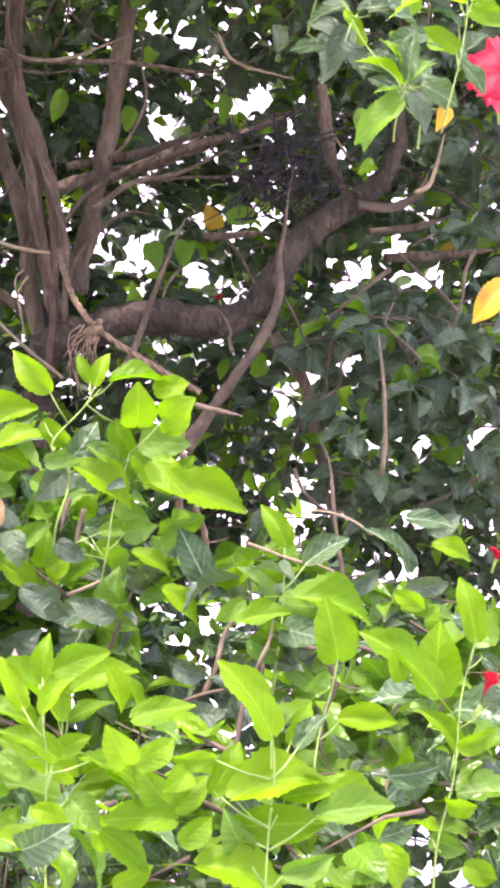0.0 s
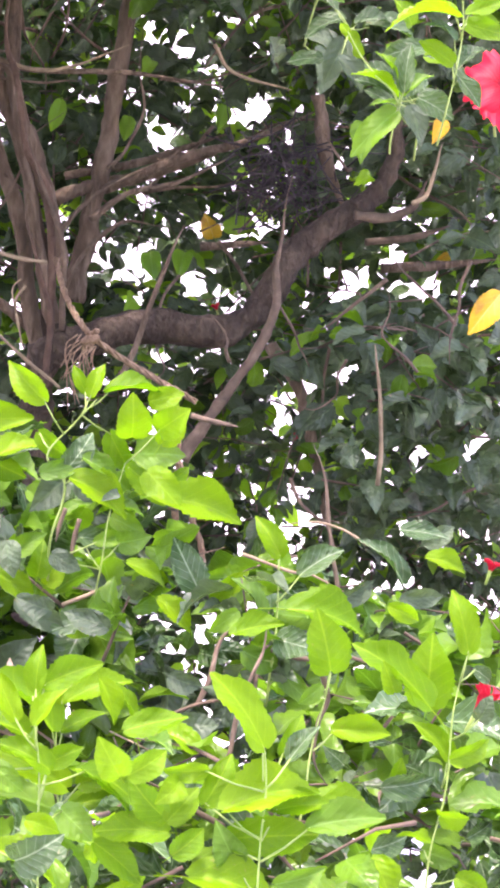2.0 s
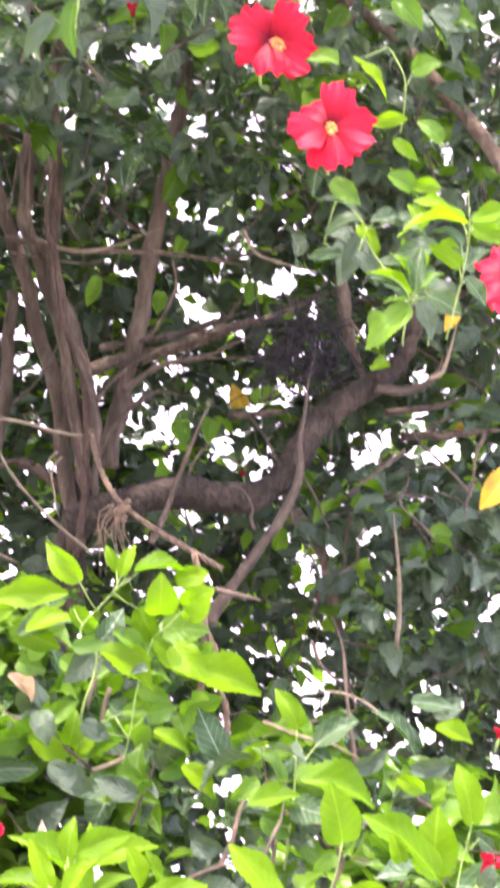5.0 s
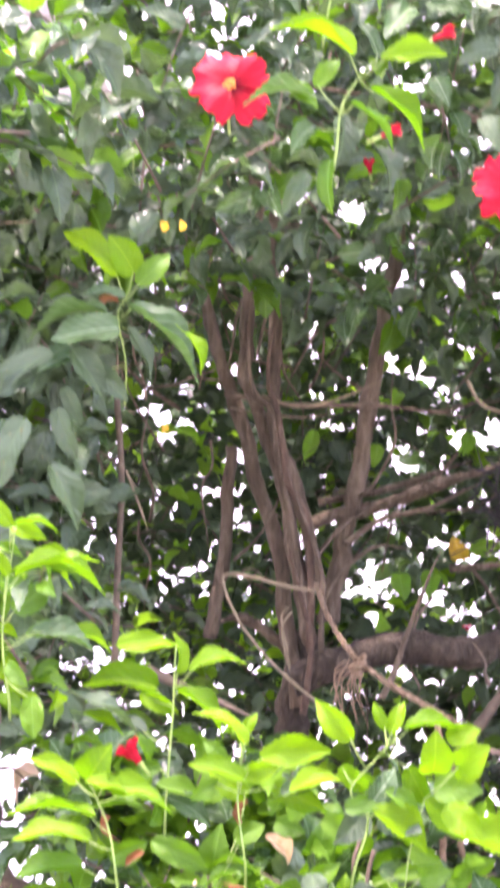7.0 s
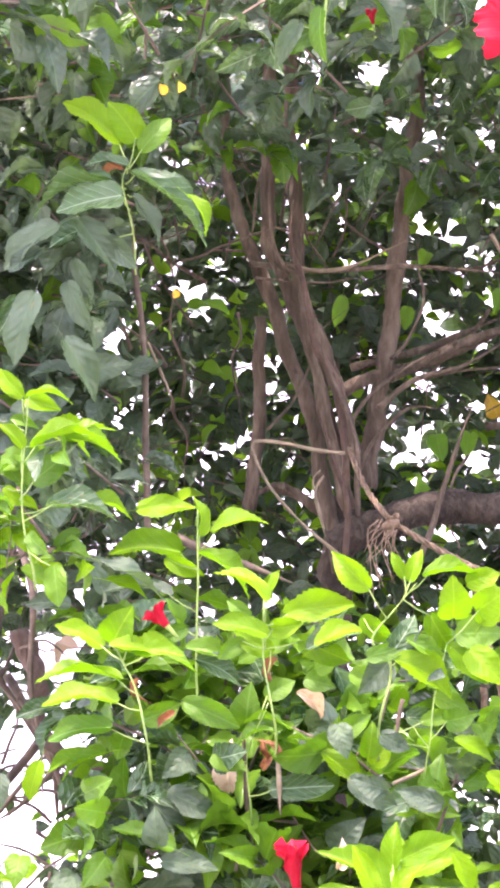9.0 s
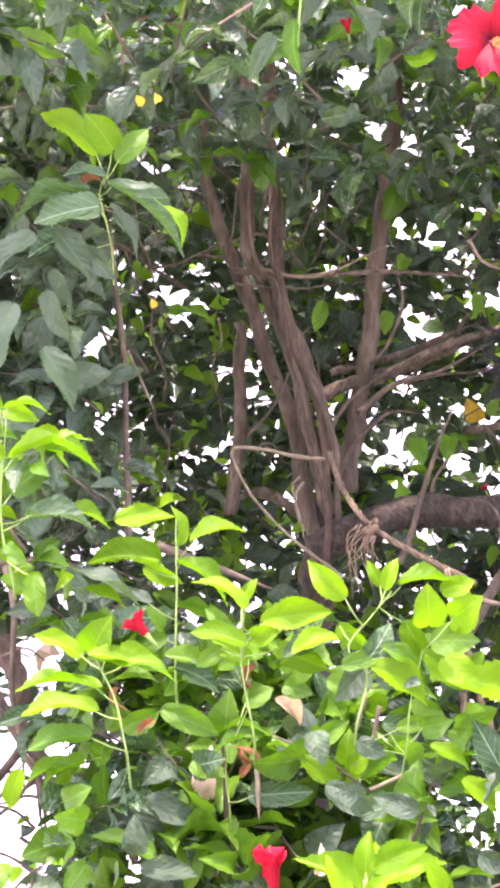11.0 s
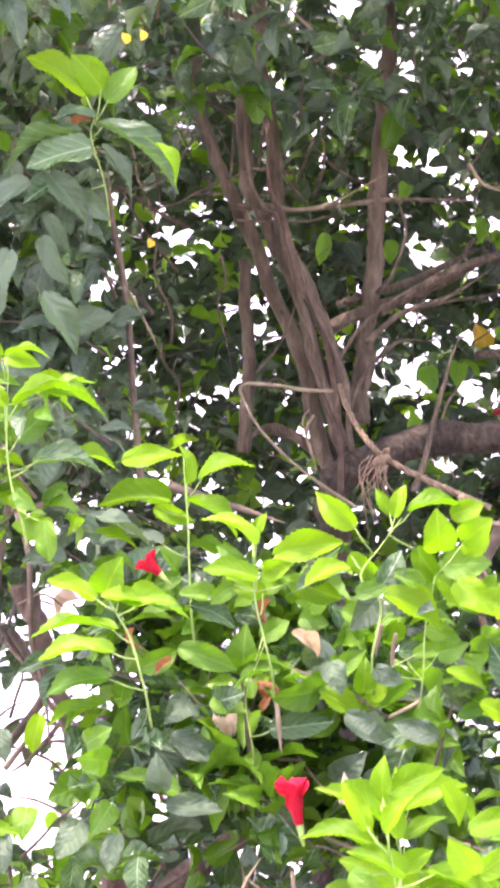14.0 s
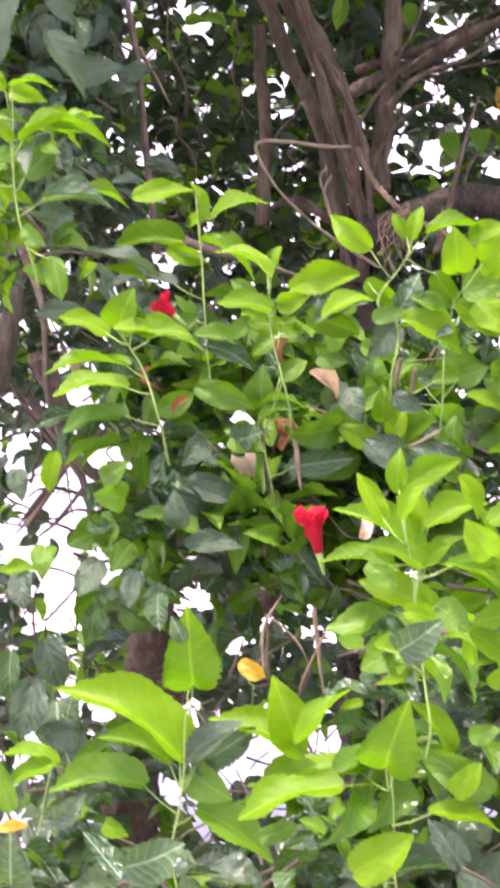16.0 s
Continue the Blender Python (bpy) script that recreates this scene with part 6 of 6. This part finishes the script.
def bud(parent, tip, base, width):
    """A furled flower: overlapping twisted petals in a green calyx."""
    tip, base = Vector(tip), Vector(base)
    z = (tip - base).normalized()
    long = (tip - base).length
    x = z.orthogonal().normalized()
    m = Matrix((x, z.cross(x), z)).transposed().to_4x4()
    m.translation = base
    verts, faces = [], []
    tube(verts, faces, [Vector((0, 0, -0.02)), Vector((0, 0, 0.0)), Vector((0, 0, long * 0.2))], 0.002, width * 0.14, 8)
    ob = link_mesh("flower_bud", verts, faces, ["stem"], parent, "furled red hibiscus flower")
    ob.matrix_basis = m
    for n in range(5):
        pv, pf, rows, cols = [], [], 7, 4
        for i in range(rows + 1):
            v = i / rows
            r = width * 0.5 * (0.30 + 0.25 * v + 0.45 * v ** 3)
            for j in range(cols + 1):
                a = n * 1.257 + v * 1.6 + (j / cols - 0.5) * 1.9
                rr = r * (1 - 0.35 * j / cols * v + 0.5 * v * v * math.sin(7 * v + 2.6 * j + 2.1 * n))
                pv.append((math.cos(a) * rr, math.sin(a) * rr, long * (0.15 + 0.85 * v) * (1 - 0.22 * (n * 2 % 5) / 4 * v - 0.1 * v * math.sin(j * 2.2 + n))))
        for i in range(rows):
            for j in range(cols):
                q = i * (cols + 1) + j
                pf.append((q, q + 1, q + cols + 2, q + cols + 1))
        link_mesh("petal", pv, pf, ["petal"], ob, uvs=[(0.5, 0.35 + 0.6 * (k // (cols + 1)) / rows) for k in range(len(pv))])
    return ob


flower(canopy, (-0.047, 2.720, 2.623), 0.125, 0.05, 0.10)
flower(canopy, (0.446, 2.770, 2.486), 0.131, 0.15, 0.00)
flower(canopy, (0.538, 2.650, 2.314), 0.133, -0.10, 0.10)
flower(canopy, (0.017, 2.400, 2.838), 0.136, -0.35, 0.02)
flower(canopy, (0.248, 2.720, 3.037), 0.141, 0.2, 0.1)
flower(canopy, (-0.429, 2.900, 2.911), 0.092, -0.20, 0.10)
flower(canopy, (0.902, 2.800, 2.109), 0.131, 0.10, 0.20)
flower(canopy, (0.748, 3.200, 3.098), 0.064, 0.00, 0.20)
bud(front, (0.056, 2.420, 1.204), (0.067, 2.420, 1.129), 0.045)
bud(front, (-0.156, 2.700, 1.526), (-0.127, 2.700, 1.495), 0.040)
bud(canopy, (0.309, 2.600, 2.700), (0.267, 2.600, 2.676), 0.023)
bud(canopy, (0.228, 2.600, 2.527), (0.191, 2.600, 2.508), 0.019)
bud(canopy, (0.219, 3.000, 2.607), (0.224, 3.000, 2.572), 0.020)
bud(canopy, (0.799, 4.000, 1.518), (0.827, 4.000, 1.516), 0.019)
bud(right, (0.712, 2.100, 1.238), (0.691, 2.100, 1.200), 0.032)
bud(tree, (0.600, 4.000, 1.813), (0.605, 4.000, 1.798), 0.021)
bud(tree, (0.827, 4.000, 1.583), (0.819, 4.000, 1.536), 0.021)
bud(tree, (0.861, 2.600, 1.352), (0.856, 2.600, 1.335), 0.026)


# ---- the mass of leaves ----
def in_box(x0, x1, y0, y1, z0, z1):
    return lambda rng: (rng.uniform(x0, x1), rng.uniform(y0, y1), rng.uniform(z0, z1))


def hedge_right(rng):
    """Below the sloping top of the low shrub in front."""
    while True:
        x, y, z = rng.uniform(0.1, 1.15), rng.uniform(1.98, 3.4), rng.uniform(0.5, 1.4)
        if z < 1.12 + 0.28 * min(1.0, max(0.0, (y - 1.9) / 0.6)) - 0.10:
            return x, y, z


def hedge_front(rng):
    while True:
        x, y, z = rng.uniform(-0.35, 0.35), rng.uniform(2.68, 3.3), rng.uniform(1.0, 1.6)
        if z < 1.0 + 0.55 * min(1.0, max(0.0, (y - 2.45) / 0.6)) - 0.06:
            return x, y, z


def hedge_back(rng):
    """The rear of the hedge, bare below on the side of the leafless shrub."""
    while True:
        x, y, z = rng.uniform(-1.3, 1.9), rng.uniform(4.35, 5.2), rng.uniform(0.4, 3.3)
        if z > 1.35 or x > 0.3 or (x > -0.1 and z > 0.95) or rng.random() < 0.6:
            return x, y, z


def right_mid(rng):
    """Beside the big limb, leaving its front free."""
    while True:
        x, y, z = rng.uniform(0.72, 1.5), rng.uniform(3.6, 4.35), rng.uniform(1.35, 2.6)
        if not (x < 1.05 and z > 1.80 and y < 4.0 and z < 2.35):
            return x, y, z


def skin_right(rng):
    """The sunlit top of the low shrub."""
    x, y = rng.uniform(0.1, 0.9), rng.uniform(1.72, 2.2)
    return x, y, 1.10 + 0.28 * min(1.0, max(0.0, (y - 1.75) / 0.6)) - rng.uniform(0.03, 0.16)


# gaps fitted to the camera's view, for sky or trunk to show: x, z and radius
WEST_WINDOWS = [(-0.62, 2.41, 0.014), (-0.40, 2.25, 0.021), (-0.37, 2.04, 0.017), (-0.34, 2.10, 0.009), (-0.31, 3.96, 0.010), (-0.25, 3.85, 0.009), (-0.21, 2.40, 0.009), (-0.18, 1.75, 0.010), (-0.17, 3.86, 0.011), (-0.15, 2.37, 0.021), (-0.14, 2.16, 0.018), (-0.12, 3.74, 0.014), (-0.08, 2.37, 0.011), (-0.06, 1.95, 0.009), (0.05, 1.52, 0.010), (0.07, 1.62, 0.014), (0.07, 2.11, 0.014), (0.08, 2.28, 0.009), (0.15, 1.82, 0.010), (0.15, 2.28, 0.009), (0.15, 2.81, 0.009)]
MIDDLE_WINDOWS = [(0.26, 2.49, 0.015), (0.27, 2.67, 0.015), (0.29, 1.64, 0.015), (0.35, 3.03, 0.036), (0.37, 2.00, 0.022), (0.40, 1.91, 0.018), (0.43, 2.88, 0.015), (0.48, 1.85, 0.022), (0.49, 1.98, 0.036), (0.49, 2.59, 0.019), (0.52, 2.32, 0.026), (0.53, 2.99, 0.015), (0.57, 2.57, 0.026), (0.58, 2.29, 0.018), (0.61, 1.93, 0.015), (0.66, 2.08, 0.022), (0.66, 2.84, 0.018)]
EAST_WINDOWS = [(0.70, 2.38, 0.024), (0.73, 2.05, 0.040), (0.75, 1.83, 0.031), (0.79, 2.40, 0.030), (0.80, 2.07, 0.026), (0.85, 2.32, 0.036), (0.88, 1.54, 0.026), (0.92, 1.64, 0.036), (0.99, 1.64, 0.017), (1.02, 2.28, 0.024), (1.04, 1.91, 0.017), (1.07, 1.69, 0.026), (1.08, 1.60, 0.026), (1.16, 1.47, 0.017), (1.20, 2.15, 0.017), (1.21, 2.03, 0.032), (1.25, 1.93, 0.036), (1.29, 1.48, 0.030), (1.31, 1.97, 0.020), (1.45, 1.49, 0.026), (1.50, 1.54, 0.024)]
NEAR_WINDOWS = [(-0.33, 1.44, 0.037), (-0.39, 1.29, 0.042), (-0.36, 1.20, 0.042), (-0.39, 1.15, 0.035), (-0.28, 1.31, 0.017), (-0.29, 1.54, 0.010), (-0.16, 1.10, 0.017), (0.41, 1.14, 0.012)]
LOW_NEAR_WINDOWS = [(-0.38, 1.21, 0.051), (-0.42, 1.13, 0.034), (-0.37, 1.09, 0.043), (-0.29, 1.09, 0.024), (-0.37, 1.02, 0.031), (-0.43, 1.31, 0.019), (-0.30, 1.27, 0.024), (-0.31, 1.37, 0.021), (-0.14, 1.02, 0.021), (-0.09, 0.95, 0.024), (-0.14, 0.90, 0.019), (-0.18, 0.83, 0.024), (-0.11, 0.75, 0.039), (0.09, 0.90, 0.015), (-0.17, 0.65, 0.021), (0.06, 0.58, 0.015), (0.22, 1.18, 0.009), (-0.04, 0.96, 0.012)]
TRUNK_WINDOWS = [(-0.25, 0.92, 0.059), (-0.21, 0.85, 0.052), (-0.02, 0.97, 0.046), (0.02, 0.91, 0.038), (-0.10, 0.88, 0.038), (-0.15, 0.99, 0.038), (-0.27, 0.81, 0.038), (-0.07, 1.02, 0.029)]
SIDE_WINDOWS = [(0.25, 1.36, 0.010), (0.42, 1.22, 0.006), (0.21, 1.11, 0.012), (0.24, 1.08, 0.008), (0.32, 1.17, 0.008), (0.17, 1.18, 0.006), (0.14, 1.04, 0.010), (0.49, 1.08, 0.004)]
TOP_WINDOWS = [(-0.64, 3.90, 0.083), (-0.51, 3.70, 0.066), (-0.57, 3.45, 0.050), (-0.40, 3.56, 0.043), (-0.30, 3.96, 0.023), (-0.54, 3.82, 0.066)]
# camera eye positions from which the gaps are cut
VIEW_EYE, LOW_EYE, SIDE_EYE = (0.0, 0.0, 1.55), (0.05, 0.04, 1.40), (0.08, 0.115, 1.54)
HIGH = windows(WEST_WINDOWS + MIDDLE_WINDOWS + EAST_WINDOWS, 4.75, VIEW_EYE)
NEAR = windows(NEAR_WINDOWS, 2.9, VIEW_EYE) + windows(LOW_NEAR_WINDOWS, 2.9, LOW_EYE) + windows(SIDE_WINDOWS, 2.6, SIDE_EYE)
FRONT = NEAR + windows(TRUNK_WINDOWS, 2.9, LOW_EYE)
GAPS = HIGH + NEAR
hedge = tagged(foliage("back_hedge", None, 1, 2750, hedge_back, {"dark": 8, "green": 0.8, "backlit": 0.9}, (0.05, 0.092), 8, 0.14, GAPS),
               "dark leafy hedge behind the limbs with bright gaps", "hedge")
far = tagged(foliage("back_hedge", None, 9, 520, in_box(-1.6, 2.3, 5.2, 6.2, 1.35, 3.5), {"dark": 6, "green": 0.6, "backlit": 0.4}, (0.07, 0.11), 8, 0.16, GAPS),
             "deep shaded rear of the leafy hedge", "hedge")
foliage("foliage", canopy, 2, 480, in_box(-0.35, 1.5, 2.9, 4.3, 2.5, 3.7), {"dark": 6, "green": 2.4, "glossy": 2.0}, (0.06, 0.105), 8, 0.13, GAPS, face=0.35, shapes=MIDDLE)
# upper leaves, mostly above the view, added to shade the hedge below
foliage("foliage", canopy, 14, 110, in_box(-0.35, 2.0, 3.3, 5.2, 3.3, 4.5), {"dark": 6, "green": 1, "backlit": 1}, (0.08, 0.12), 8, 0.14, GAPS)
foliage("foliage", canopy, 8, 90, in_box(-1.1, -0.35, 3.1, 4.3, 2.5, 3.7), {"dark": 4, "green": 3.5, "backlit": 2, "glossy": 1.2}, (0.07, 0.11), 8, 0.13, windows(TOP_WINDOWS, 4.75, VIEW_EYE), shapes=MIDDLE)
foliage("foliage", canopy, 15, 32, in_box(-0.8, -0.2, 2.62, 3.1, 2.45, 2.74), {"dark": 4, "green": 3, "glossy": 1}, (0.07, 0.11), 7, 0.11, face=0.3, shapes=MIDDLE)
# nearly all dark leaf colour here, in place of shade on this side
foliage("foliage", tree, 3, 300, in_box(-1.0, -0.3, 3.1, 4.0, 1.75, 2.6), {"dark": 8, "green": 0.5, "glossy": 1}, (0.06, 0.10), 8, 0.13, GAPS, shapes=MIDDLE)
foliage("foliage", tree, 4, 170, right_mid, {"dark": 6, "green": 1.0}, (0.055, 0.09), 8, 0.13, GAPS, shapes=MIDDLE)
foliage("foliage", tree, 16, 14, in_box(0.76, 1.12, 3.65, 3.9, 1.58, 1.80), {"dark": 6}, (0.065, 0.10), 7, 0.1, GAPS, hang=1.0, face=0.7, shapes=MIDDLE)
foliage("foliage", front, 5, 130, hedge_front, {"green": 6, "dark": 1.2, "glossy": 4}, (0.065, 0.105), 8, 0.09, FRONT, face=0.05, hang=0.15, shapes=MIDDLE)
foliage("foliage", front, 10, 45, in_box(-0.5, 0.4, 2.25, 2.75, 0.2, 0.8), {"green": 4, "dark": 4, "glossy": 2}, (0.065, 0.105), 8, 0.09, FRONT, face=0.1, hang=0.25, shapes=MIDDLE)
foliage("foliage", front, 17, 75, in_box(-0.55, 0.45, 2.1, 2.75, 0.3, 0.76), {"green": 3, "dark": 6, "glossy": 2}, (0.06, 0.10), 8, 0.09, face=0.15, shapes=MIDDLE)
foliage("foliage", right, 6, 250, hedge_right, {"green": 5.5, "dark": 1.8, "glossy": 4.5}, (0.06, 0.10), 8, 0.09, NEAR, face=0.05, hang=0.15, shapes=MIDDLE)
foliage("foliage", right, 11, 8, skin_right, {"lime": 4, "green": 3}, (0.045, 0.07), 6, 0.06, face=0.2, shapes=MIDDLE)
foliage("foliage", left, 7, 36, in_box(-0.95, -0.3, 2.75, 3.3, 0.6, 1.6), {"dark": 6, "green": 1.5, "glossy": 2}, (0.06, 0.10), 7, 0.1, FRONT, face=0.2, hang=0.9, shapes=MIDDLE)
foliage("foliage", left, 12, 16, in_box(-0.56, -0.30, 2.6, 2.8, 1.6, 1.82), {"lime": 2, "green": 3, "dark": 3}, (0.05, 0.085), 6, 0.07, face=0.2, shapes=MIDDLE)
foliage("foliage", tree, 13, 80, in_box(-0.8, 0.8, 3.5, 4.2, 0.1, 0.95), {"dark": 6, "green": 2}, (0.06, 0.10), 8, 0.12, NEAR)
